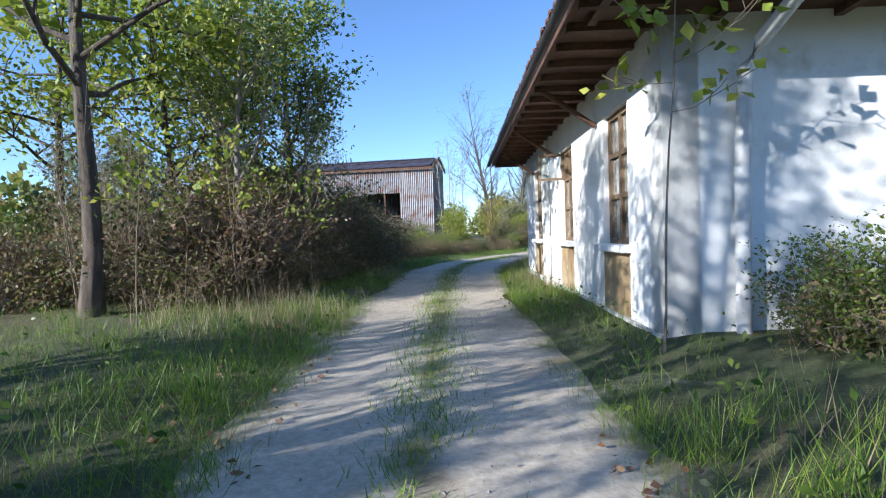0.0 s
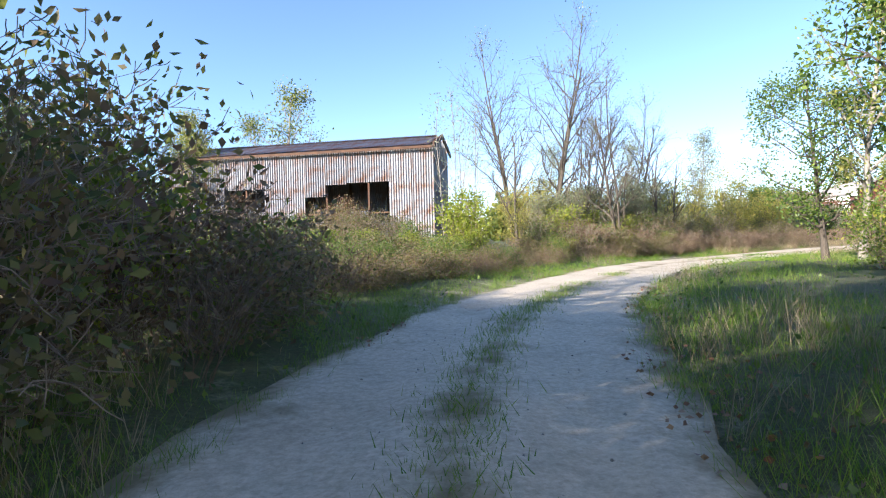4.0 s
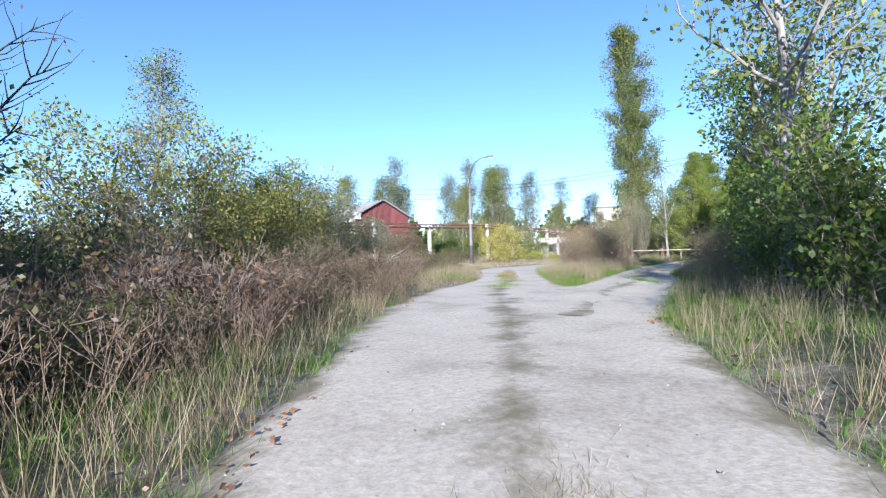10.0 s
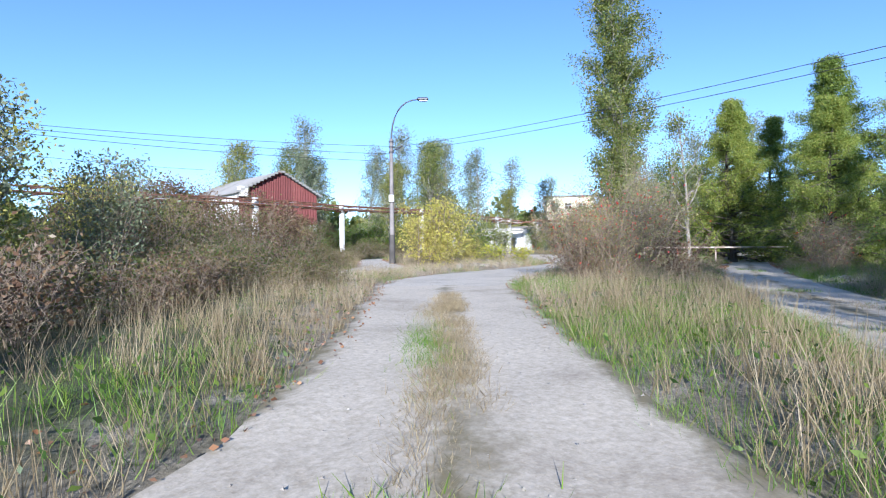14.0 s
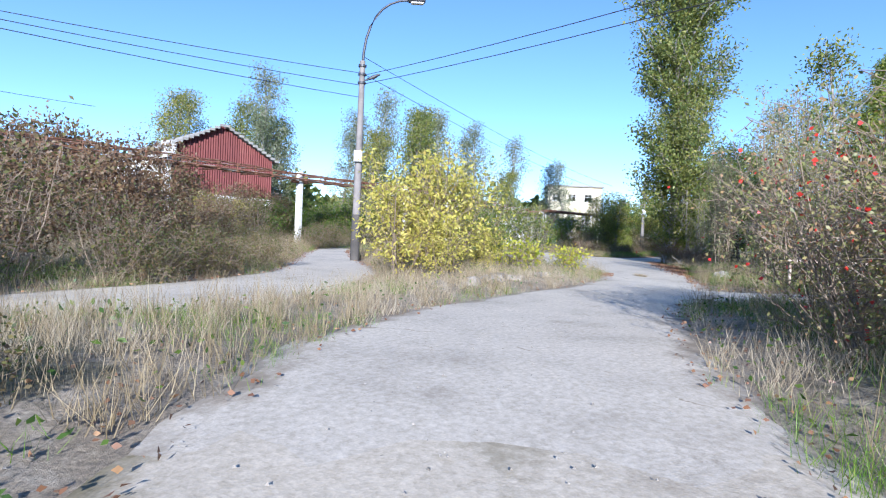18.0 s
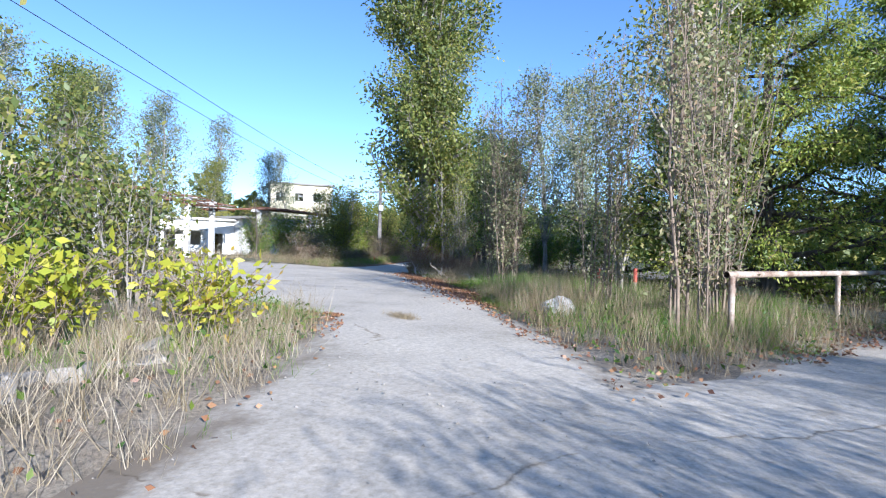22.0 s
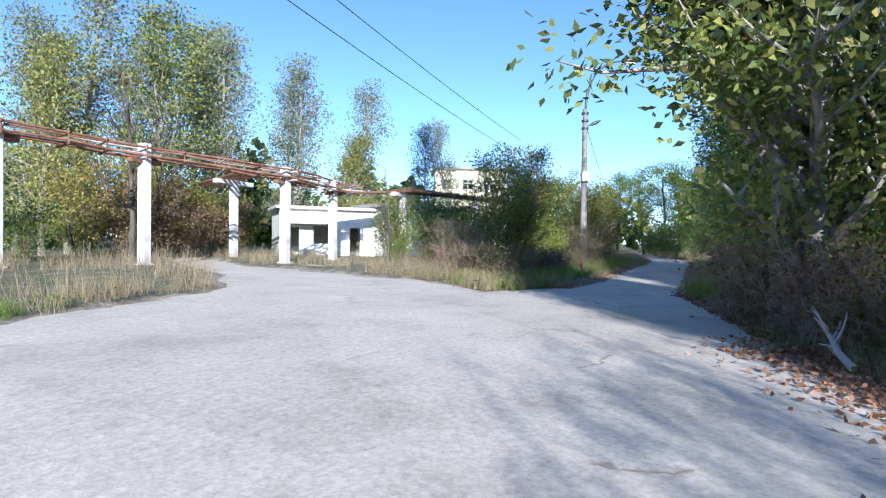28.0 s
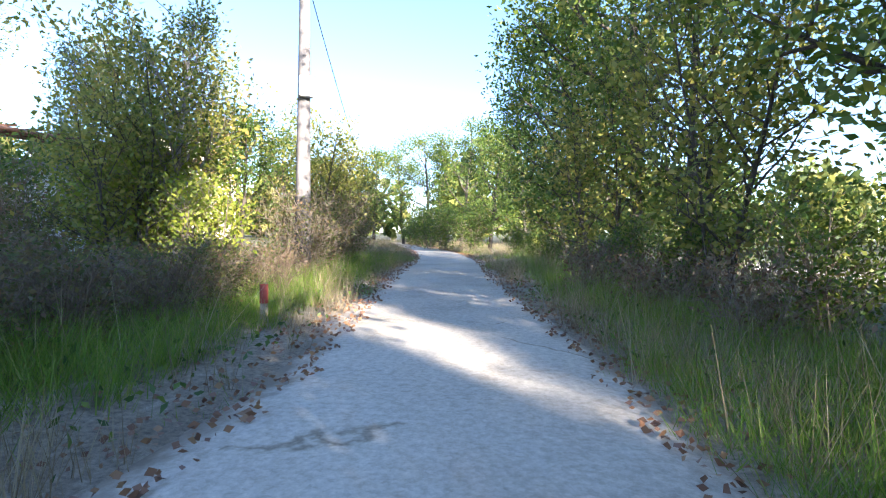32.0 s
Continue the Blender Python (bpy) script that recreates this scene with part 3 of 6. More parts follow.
def off_way(x, y):
    """Metres from the nearest edge of a way; below zero on it."""
    x, y = np.atleast_1d(np.asarray(x, float)), np.atleast_1d(np.asarray(y, float))
    best = np.full(x.shape, 1e9)
    for i in range(0, len(x), 4000):
        s = slice(i, i + 4000)
        d = np.hypot(x[s, None] - WAYPTS[None, :, 0], y[s, None] - WAYPTS[None, :, 1]) - WAYPTS[None, :, 2] / 2
        best[s] = d.min(1)
    ins = inside_yard(x, y)
    best[ins] = np.minimum(best[ins], -0.5)
    return best


def hump(x, y):
    return 0.05 * np.sin(x * 0.9 + 1.3 * np.sin(y * 0.31)) * np.cos(y * 0.8) + 0.04 * np.sin(x * 0.23 + y * 0.37)


def ground_height(x, y):
    d = off_way(x, y)
    k = np.clip(d / 1.2, 0, 1)
    k = k * k * (3 - 2 * k)
    return -0.07 + k * (0.15 + hump(np.asarray(x, float), np.asarray(y, float)))


def build_ground():
    gx = np.concatenate([[-1600, -700, -300, -140, -80], np.arange(-46, 136, 0.9), [150, 180, 240, 360, 700, 1600]])
    gy = np.concatenate([[-1600, -700, -300, -140, -80], np.arange(-50, 112, 0.9), [125, 150, 200, 320, 700, 1600]])
    X, Y = np.meshgrid(gx, gy, indexing="ij")
    Z = ground_height(X.ravel(), Y.ravel())
    v = np.stack([X.ravel(), Y.ravel(), Z], -1)
    n, m = len(gx), len(gy)
    i, j = np.meshgrid(np.arange(n - 1), np.arange(m - 1), indexing="ij")
    f = np.stack([i * m + j, (i + 1) * m + j, (i + 1) * m + j + 1, i * m + j + 1], -1).reshape(-1, 4)
    me = mesh_of("ground", v, f, M_GROUND, True)
    d = off_way(v[:, 0], v[:, 1])
    x, y = v[:, 0], v[:, 1]
    bare = np.where(y < 2, 0.2, 0.42) * np.clip(1.3 - d / 1.1, 0, 1) + np.where((x > 34) & (y > 36), 0.22, 0.0)
    bare = np.maximum(bare, np.where((x > 41) & (x < 60) & (y > 49) & (y < 57), 0.5, 0.0))
    me.attributes.new("bare", "FLOAT", "POINT").data.foreach_set("value", bare.astype(np.float32))
    tagged(new("ground", me), "uneven overgrown soil with sparse turf", "ground", kind="structure")


def build_way(name, pts, mat, z, label, dip_in=0, dip_out=0):
    rng = np.random.default_rng(len(pts))
    d = unit(np.gradient(pts[:, :2], axis=0))
    nrm = np.stack([-d[:, 1], d[:, 0]], -1)
    rows, cols = [], 9
    wl = np.convolve(rng.normal(0, 0.22, len(pts) + 4), np.ones(5) / 3, "same")[2:-2]
    wr = np.convolve(rng.normal(0, 0.22, len(pts) + 4), np.ones(5) / 3, "same")[2:-2]
    for c in range(cols):
        f = c / (cols - 1) * 2 - 1
        w = pts[:, 2] / 2 + np.where(f < 0, wl, wr) * abs(f) + 0.15 * abs(f)
        xy = pts[:, :2] + nrm * (f * w)[:, None]
        rut = -0.035 * math.exp(-((abs(f) - 0.5) / 0.18) ** 2) + 0.01
        rut = rut if mat is M_TRACK else 0.0
        at = np.arange(len(pts))
        calm = np.clip((len(pts) - 1 - at) / 8.0, 0, 1) if dip_out else np.ones(len(pts))
        rim = np.clip(1 + off_way(xy[:, 0], xy[:, 1]) / 0.3, 0, 1)
        zz = z + (rut + (0.012 if mat is M_TRACK else 0.004) * np.sin(pts[:, 0] * 3 + f * 5)) * calm - 0.045 * rim
        if dip_in:
            zz = zz - 0.07 * np.clip(1 - at / dip_in, 0, 1)
        if dip_out:
            zz = zz - 0.07 * np.clip(1 - (len(pts) - 1 - at) / dip_out, 0, 1)
        rows.append(np.column_stack([xy, zz]))
    v = np.stack(rows, 1).reshape(-1, 3)
    n = len(pts)
    i, j = np.meshgrid(np.arange(n - 1), np.arange(cols - 1), indexing="ij")
    f = np.stack([i * cols + j, (i + 1) * cols + j, (i + 1) * cols + j + 1, i * cols + j + 1], -1).reshape(-1, 4)
    me = mesh_of(name, v, f[:, ::-1], mat, True)
    across = np.clip(1 + off_way(v[:, 0], v[:, 1]) / np.repeat(pts[:, 2] / 2, cols), 0, 1)
    uv = me.uv_layers.new(name="across")
    li = np.empty(len(me.loops), np.int32)
    me.loops.foreach_get("vertex_index", li)
    uv.data.foreach_set("uv", np.column_stack([across[li], np.zeros(len(li))]).astype(np.float32).ravel())
    tagged(new(name, me), label, "road", kind="structure")


def build_yard():
    bm = bmesh.new()
    rng = random.Random(4)
    pts = spline([(*p, 0) for p in YARD] + [(*YARD[0], 0)], 0.8)[:-1]
    vs = [bm.verts.new((p[0] + rng.uniform(-0.12, 0.12), p[1] + rng.uniform(-0.12, 0.12), -0.05)) for p in pts]
    f = bm.faces.new(vs)
    if f.normal.z < 0:
        f.normal_flip()
    bmesh.ops.inset_individual(bm, faces=[f], thickness=0.35)
    for g in f.verts:
        g.co.z = -0.014
    bmesh.ops.triangulate(bm, faces=bm.faces[:])
    me = bpy.data.meshes.new("pavement")
    bmesh.ops.recalc_face_normals(bm, faces=bm.faces[:])
    bm.to_mesh(me)
    bm.free()
    me.materials.append(M_YARD)
    me.uv_layers.new(name="across").data.foreach_set("uv", np.tile(np.array([0.5, 0.0], np.float32), len(me.loops)))
    tagged(new("pavement", me), "cracked dusty concrete yard in front of the gatehouse", "pavement", kind="structure")


build_ground()
SPLIT = int(np.argmax(WAYS[0][:, 0] > 42.5))
build_way("road", WAYS[0][:SPLIT + 3], M_TRACK, 0.0, "pale gravel track with two worn wheel lines", dip_out=5)
build_way("road_paved", WAYS[0][SPLIT - 5:], M_YARD, -0.006, "dusty worn concrete road under trees", dip_in=5)
build_way("road_fork", WAYS[1], M_TRACK, -0.012, "gravel side track with a grassy middle")
build_way("road_left", WAYS[2], M_YARD, -0.012, "broken concrete lane between weeds", dip_in=5)
build_way("road_side", WAYS[3], M_YARD, -0.02, "narrow dusty lane towards the barrier")
build_yard()


# ---- farmhouse by the track ----
def frame_boxes(w, h, t, depth, mullions, transoms):
    bm = bmesh.new()
    box(bm, (0, -depth, 0), (t, 0, h))
    box(bm, (w - t, -depth, 0), (w, 0, h))
    box(bm, (t, -depth, 0), (w - t, 0, t))
    box(bm, (t, -depth, h - t), (w - t, 0, h))
    for x in mullions:
        box(bm, (x - t * 0.45, -depth * 1.05, t), (x + t * 0.45, -0.004, h - t))
    for z in transoms:
        box(bm, (t, -depth * 1.02, z - t * 0.4), (w - t, -0.002, z + t * 0.4))
    return bm


def house_window(house, side, x, w, zlo, zhi, open_sash=False):
    """Window in the local wall plane y = 0 (outside towards -y) at x; side is the wall's empty."""
    win = new("window")
    win.parent = side
    win.location = (x, 0.16, zlo)
    h = zhi - zlo
    part("window_frame", frame_boxes(w, h, 0.075, 0.09, [w / 2], [h * 0.36, h * 0.68]), M_WOODFRAME, win, "peeling brown wooden frame")
    cells = [(0.08, w / 2 - 0.04), (w / 2 + 0.04, w - 0.08)]
    zs = [(0.08, h * 0.36 - 0.03), (h * 0.36 + 0.03, h * 0.68 - 0.03), (h * 0.68 + 0.03, h - 0.08)]
    for ci, (a, b) in enumerate(cells):
        for zi, (c, d) in enumerate(zs):
            if open_sash and zi == 2:
                continue
            p = part("pane", boxes(((a, -0.045, c), (b, -0.04, d))), M_GLASS, win)
            p.visible_shadow = False
    part("sill", boxes(((-0.12, -0.30, -0.10), (w + 0.12, 0.0, -0.005)), bevel=0.015), M_PLASTER, win, "flaking white sill")
    if open_sash:
        sash = part("sash", frame_boxes(w / 2 - 0.04, h * 0.30, 0.05, 0.05, [], []), M_WOODFRAME, win, "open weathered top sash")
        sash.location = (0.03, -0.10, h * 0.69)
        sash.rotation_euler = (0, 0, radians(-108))
        gl = part("sash_pane", boxes(((0.05, -0.03, 0.05), (w / 2 - 0.09, -0.026, h * 0.30 - 0.05))), M_GLASS, win)
        gl.location, gl.rotation_euler = sash.location, sash.rotation_euler
        gl.visible_shadow = False


def wall_with_openings(length, height, thick, holes):
    """Wall along +x, outside at y = 0, in one piece, with rectangular openings right through it."""
    xs = sorted({0.0, length, *(v for a, w, lo, hi in holes for v in (a, a + w))})
    zs = sorted({-0.3, height, *(max(v, -0.3) for a, w, lo, hi in holes for v in (lo, hi))})
    solid = {}
    for i, (x0, x1) in enumerate(zip(xs, xs[1:])):
        for k, (z0, z1) in enumerate(zip(zs, zs[1:])):
            cx, cz = (x0 + x1) / 2, (z0 + z1) / 2
            solid[i, k] = not any(a < cx < a + w and lo < cz < hi for a, w, lo, hi in holes)
    bm = bmesh.new()
    grid = {(i, j, k): bm.verts.new((x, y, z)) for i, x in enumerate(xs) for j, y in enumerate((0.0, thick)) for k, z in enumerate(zs)}
    for (i, k), full in solid.items():
        if not full:
            continue
        bm.faces.new([grid[i, 0, k], grid[i + 1, 0, k], grid[i + 1, 0, k + 1], grid[i, 0, k + 1]])
        bm.faces.new([grid[i, 1, k + 1], grid[i + 1, 1, k + 1], grid[i + 1, 1, k], grid[i, 1, k]])
        if not solid.get((i - 1, k)):
            bm.faces.new([grid[i, 0, k], grid[i, 0, k + 1], grid[i, 1, k + 1], grid[i, 1, k]])
        if not solid.get((i + 1, k)):
            bm.faces.new([grid[i + 1, 0, k + 1], grid[i + 1, 0, k], grid[i + 1, 1, k], grid[i + 1, 1, k + 1]])
        if not solid.get((i, k - 1)):
            bm.faces.new([grid[i + 1, 0, k], grid[i, 0, k], grid[i, 1, k], grid[i + 1, 1, k]])
        if not solid.get((i, k + 1)):
            bm.faces.new([grid[i, 0, k + 1], grid[i + 1, 0, k + 1], grid[i + 1, 1, k + 1], grid[i, 1, k + 1]])
    bmesh.ops.delete(bm, geom=[v for v in bm.verts if not v.link_faces], context="VERTS")
    return bm


def build_house():
    near, far = Vector((5.785, -15.39, 0)), Vector((4.915, -4.2, 0))
    ln = (far - near).length
    ang = math.degrees(math.atan2(near.y - far.y, near.x - far.x))
    width, top, over = 9.5, 3.42, 0.95
    # local frame: x from the far corner towards the near corner, outside of the long wall at -y ... built in world by one empty
    house = thing("farmhouse", (far.x, far.y, 0), ang, "low whitewashed farmhouse with peeling plaster and deep eaves", "house")
    holes = []
    for yc in (-13.67, -10.35, -6.6):
        s = (far.y - yc) / (far.y - near.y) * ln
        holes.append((s - 0.56, 1.12, 1.04, 2.84))
    # long wall faces the track: outside is local -y
    wall = part("wall", wall_with_openings(ln, top, 0.38, holes), M_PLASTER, house, "whitewashed wall with stained plaster")
    for i, (a, w, lo, hi) in enumerate(holes):
        house_window(house, wall, a, w, lo, hi, i == 1)
        pn = part("apron_panel", boxes(((a - 0.03, -0.012, 0.02), (a + w + 0.03, 0.02, 1.0))), M_PANEL, house, "bare ochre plaster under the window")
    # end wall facing the approach
    endhole = (2.6, 1.3, 1.06, 2.86)
    end = part("end_wall", wall_with_openings(width, top, 0.38, [endhole]), M_PLASTER, house, "sunlit whitewashed end wall")
    end.matrix_local = Matrix.Translation((ln, 0.0, 0)) @ Matrix.Rotation(radians(90), 4, "Z")
    house_window(house, end, endhole[0], endhole[1], endhole[2], endhole[3])
    part("back_wall", boxes(((0, width - 0.38, -0.3), (ln - 0.38, width, top))), M_PLASTER, house)
    part("far_wall", boxes(((0, 0.38, -0.3), (0.38, width - 0.38, top))), M_PLASTER, house)
    # floor and an added partition, coloured near-black so the windows look dark
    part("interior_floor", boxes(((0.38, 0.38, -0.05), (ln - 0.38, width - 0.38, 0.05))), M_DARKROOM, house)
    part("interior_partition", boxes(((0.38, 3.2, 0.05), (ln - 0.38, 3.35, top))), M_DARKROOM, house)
    part("plinth", boxes(((-0.02, -0.05, -0.3), (ln + 0.05, -0.013, 0.12))), M_CONCRETE, house, "crumbling concrete plinth")
    # soffit, fascia, hipped roof
    part("soffit", boxes(((-over, -over, top + 0.002), (ln + over, width + over, top + 0.05))), M_SOFFIT, house, "dark brown eaves boards")
    tail = mesh_of("rafter_tail", [(x, y, z) for x in (0, 0.09) for y in (0, over - 0.06) for z in (0, 0.085)], [(0, 1, 3, 2), (4, 6, 7, 5), (0, 4, 5, 1), (2, 3, 7, 6), (0, 2, 6, 4), (1, 5, 7, 3)], M_SOFFIT)
    for i in range(int((ln + 2 * over) / 0.62)):
        part("rafter_tail", tail, M_SOFFIT, house).location = (-over + 0.2 + i * 0.62, -over + 0.03, top - 0.09)
    for i in range(int((width + over) / 0.62)):
        o = part("rafter_tail", tail, M_SOFFIT, house)
        o.location, o.rotation_euler = (ln + over - 0.03, -over + 0.2 + i * 0.62, top - 0.09), (0, 0, radians(90))
    part("fascia", boxes(((-over, -over - 0.03, top - 0.05), (ln + over, -over, top + 0.14)), ((ln + over, -over - 0.03, top - 0.05), (ln + over + 0.03, width + over, top + 0.14))), M_SOFFIT, house, "dark weathered fascia board")
    rh = 2.5
    hip = (width / 2 + over)
    v = [(-over, -over, top + 0.05), (ln + over, -over, top + 0.05), (ln + over, width + over, top + 0.05), (-over, width + over, top + 0.05), (hip - over, width / 2, top + rh), (ln + over - hip, width / 2, top + rh)]
    v += [(x, y, z + 0.09) for x, y, z in v]
    f = [(0, 1, 5, 4), (1, 2, 5), (2, 3, 4, 5), (3, 0, 4)]
    f = f + [tuple(i + 6 for i in q) for q in f] + [(0, 6, 7, 1), (1, 7, 8, 2), (2, 8, 9, 3), (3, 9, 6, 0)]
    part("roof", mesh_of("roof", v, f, M_ROOFTILE), M_ROOFTILE, house, "mossy old hipped tile roof")
    rng = random.Random(2)
    tile = mesh_of("roof_tile", [(x, y, z + 0.03 * math.sin(x / 0.22 * math.pi)) for z in (0, 0.03) for y in (0, 0.42) for x in (0, 0.055, 0.11, 0.165, 0.22)], [(i, i + 1, i + 6, i + 5) for i in range(4)] + [(10 + i, 15 + i, 16 + i, 11 + i) for i in range(4)] + [(i, 10 + i, 11 + i, i + 1) for i in range(4)], M_ROOFTILE)
    for i in range(int((ln + 2 * over) / 0.24)):
        o = part("roof_tile", tile, M_ROOFTILE, house)
        o.location, o.rotation_euler = (-over + i * 0.24, -over - 0.10 - rng.uniform(0, 0.03), top + 0.15 + rng.uniform(-0.01, 0.01)), (radians(20), 0, 0)
    for i in range(int((width + 2 * over) / 0.24)):
        o = part("roof_tile", tile, M_ROOFTILE, house)
        o.location, o.rotation_euler = (ln + over + 0.10 + rng.uniform(0, 0.03), -over + i * 0.24, top + 0.15 + rng.uniform(-0.01, 0.01)), (radians(20), 0, radians(90))
    gut = tubes_mesh("gutter", [(np.array([[x, -over - 0.14, top + 0.02 - 0.006 * x] for x in np.linspace(-over - 0.05, ln + over, 12)]), np.full(12, 0.065))], M_GUTTER, 8)
    part("gutter", gut, M_GUTTER, house, "sagging black gutter")
    for xs in (1.9, 5.2, 8.6):
        b = tubes_mesh("eaves_strut", [(np.array([[xs, -over + 0.1, top - 0.04], [xs, -0.02, top - 0.62]]), np.full(2, 0.04))], M_SOFFIT, 6)
        part("eaves_strut", b, M_SOFFIT, house)
    dp = np.array([[ln + over + 0.1, 1.05, top + 0.3], [ln + over - 0.05, 0.98, top - 0.05], [ln + 0.34, 0.84, top - 0.4], [ln + 0.18, 0.76, top - 0.62], [ln + 0.12, 0.75, 1.8], [ln + 0.12, 0.75, -0.1]])
    part("downpipe", tubes_mesh("downpipe", [(dp, np.full(6, 0.075))], M_WHITEPAINT, 10), M_WHITEPAINT, house, "dented whitewashed downpipe")
    dp2 = np.array([[4.3, -0.09, top - 0.2], [4.3, -0.09, 0.0]])
    part("wall_pipe", tubes_mesh("wall_pipe", [(dp2, np.full(2, 0.05))], M_WHITEPAINT, 8), M_WHITEPAINT, house)


build_house()


# ---- corrugated shed ----
def corrugated(width, height, pitch=0.2, deep=0.045, rows=2):
    """A corrugated sheet in the x-z plane, its wave along x."""
    n = max(2, int(width / pitch * 6))
    x = np.linspace(0, width, n + 1)
    y = deep * np.sin(x / pitch * 2 * np.pi)
    v = [(a, b, z) for z in np.linspace(0, height, rows) for a, b in zip(x, y)]
    f = [(r * (n + 1) + i, r * (n + 1) + i + 1, (r + 1) * (n + 1) + i + 1, (r + 1) * (n + 1) + i) for r in range(rows - 1) for i in range(n)]
    return v, f


def sheet(name, parent, mat, x, y, z, w, h, turn=0.0, tilt=0.0, lean=0.0):
    v, f = corrugated(w, h)
    ob = part(name, mesh_of(name, v, f, mat, True), mat, parent)
    ob.location = (x, y, z)
    ob.rotation_euler = (radians(tilt), radians(lean), radians(turn))
    return ob


def build_shed():
    a, b = Vector((-2.7, 33.85, 0)), Vector((-25.2, 35.9, 0))
    ln = (a - b).length
    turn = math.degrees(math.atan2(a.y - b.y, a.x - b.x))
    shed = thing("shed", (b.x, b.y, 0), turn, "tall derelict shed of rusty corrugated sheets with broken openings", "shed")
    rng = random.Random(8)
    eave, deep, rise = 8.2, 5.4, 0.95
    holes = {3: (3.1, 5.4), 4: (3.9, 5.4), 7: (2.7, 4.6), 8: (2.4, 5.5), 9: (3.4, 5.6), 10: (2.5, 5.6)}
    n = 13
    w = ln / n
    for i in range(n):
        if i in holes:
            lo, hi = holes[i]
            sheet("wall_sheet", shed, M_SHEET, i * w, rng.uniform(-0.03, 0.03), hi, w + 0.04, eave - hi, lean=rng.uniform(-0.3, 0.3))
            sheet("wall_sheet", shed, M_SHEET, i * w, rng.uniform(-0.03, 0.03), -0.1, w + 0.04, lo + 0.1)
        else:
            sheet("wall_sheet", shed, M_SHEET, i * w, rng.uniform(-0.03, 0.03), 3.0, w + 0.04, eave - 3.0, lean=rng.uniform(-0.3, 0.3))
            sheet("wall_sheet", shed, M_SHEET, i * w, rng.uniform(0.03, 0.06), -0.1, w + 0.04, 3.15)
    for i in range(5):
        sheet("end_sheet", shed, M_SHEET, ln + rng.uniform(-0.02, 0.02), i * deep / 5, -0.1, deep / 5 + 0.03, eave + 0.1 + rise * 0.4 * min(i, 4 - i), 90)
        sheet("end_sheet", shed, M_SHEET, rng.uniform(-0.02, 0.02), i * deep / 5, -0.1, deep / 5 + 0.03, eave + 0.1 + rise * 0.4 * min(i, 4 - i), 90)
    for i in range(n):
        sheet("back_sheet", shed, M_SHEET, i * w, deep, -0.1 if i % 4 else 1.2, w + 0.03, eave)
    slope = math.degrees(math.atan2(rise, deep / 2))
    for i in range(n):
        sheet("roof_sheet", shed, M_SHEETROOF, i * w - 0.25, -0.4, eave - 0.02 + rng.uniform(-0.02, 0.02), w + 0.06, deep / 2 + 0.85, 0, tilt=-(90 - slope + rng.uniform(-0.5, 0.5)))
        sheet("roof_sheet", shed, M_SHEETROOF, i * w - 0.25, deep + 0.4, eave - 0.02, w + 0.06, deep / 2 + 0.85, 0, tilt=90 - slope)
    fr = bmesh.new()
    for i in range(0, n + 1, 2):
        x = min(i * w, ln - 0.12)
        box(fr, (x, 0.12, -0.1), (x + 0.14, 0.28, eave - 0.1))
        box(fr, (x, deep - 0.3, -0.1), (x + 0.14, deep - 0.14, eave - 0.1))
        box(fr, (x, 0.28, eave - 0.28), (x + 0.14, deep - 0.3, eave - 0.14))
    for z in (1.6, 3.2, 5.9):
        box(fr, (0.15, 0.1, z), (ln - 0.15, 0.118, z + 0.12))
    part("timber_frame", fr, M_SOFFIT, shed, "dark timber frame inside")
    part("eaves_board", boxes(((-0.2, -0.46, eave - 0.30), (ln + 0.1, -0.41, eave - 0.10))), M_SOFFIT, shed, "dark eaves board")
    for s in (0, 1):
        y0, y1, z0 = (-0.4, deep / 2, eave - 0.25) if s == 0 else (deep + 0.4, deep / 2, eave - 0.25)
        z1 = eave + rise - 0.1
        v = [(x, y, z) for x in (ln + 0.12, ln + 0.24) for y, z in ((y0, z0), (y1, z1), (y1, z1 + 0.4), (y0, z0 + 0.4))]
        part("verge_board", mesh_of("verge_board", v, [(0, 1, 2, 3), (7, 6, 5, 4), (0, 4, 5, 1), (1, 5, 6, 2), (2, 6, 7, 3), (3, 7, 4, 0)], M_SOFFIT), M_SOFFIT, shed, "blackened verge board")


build_shed()


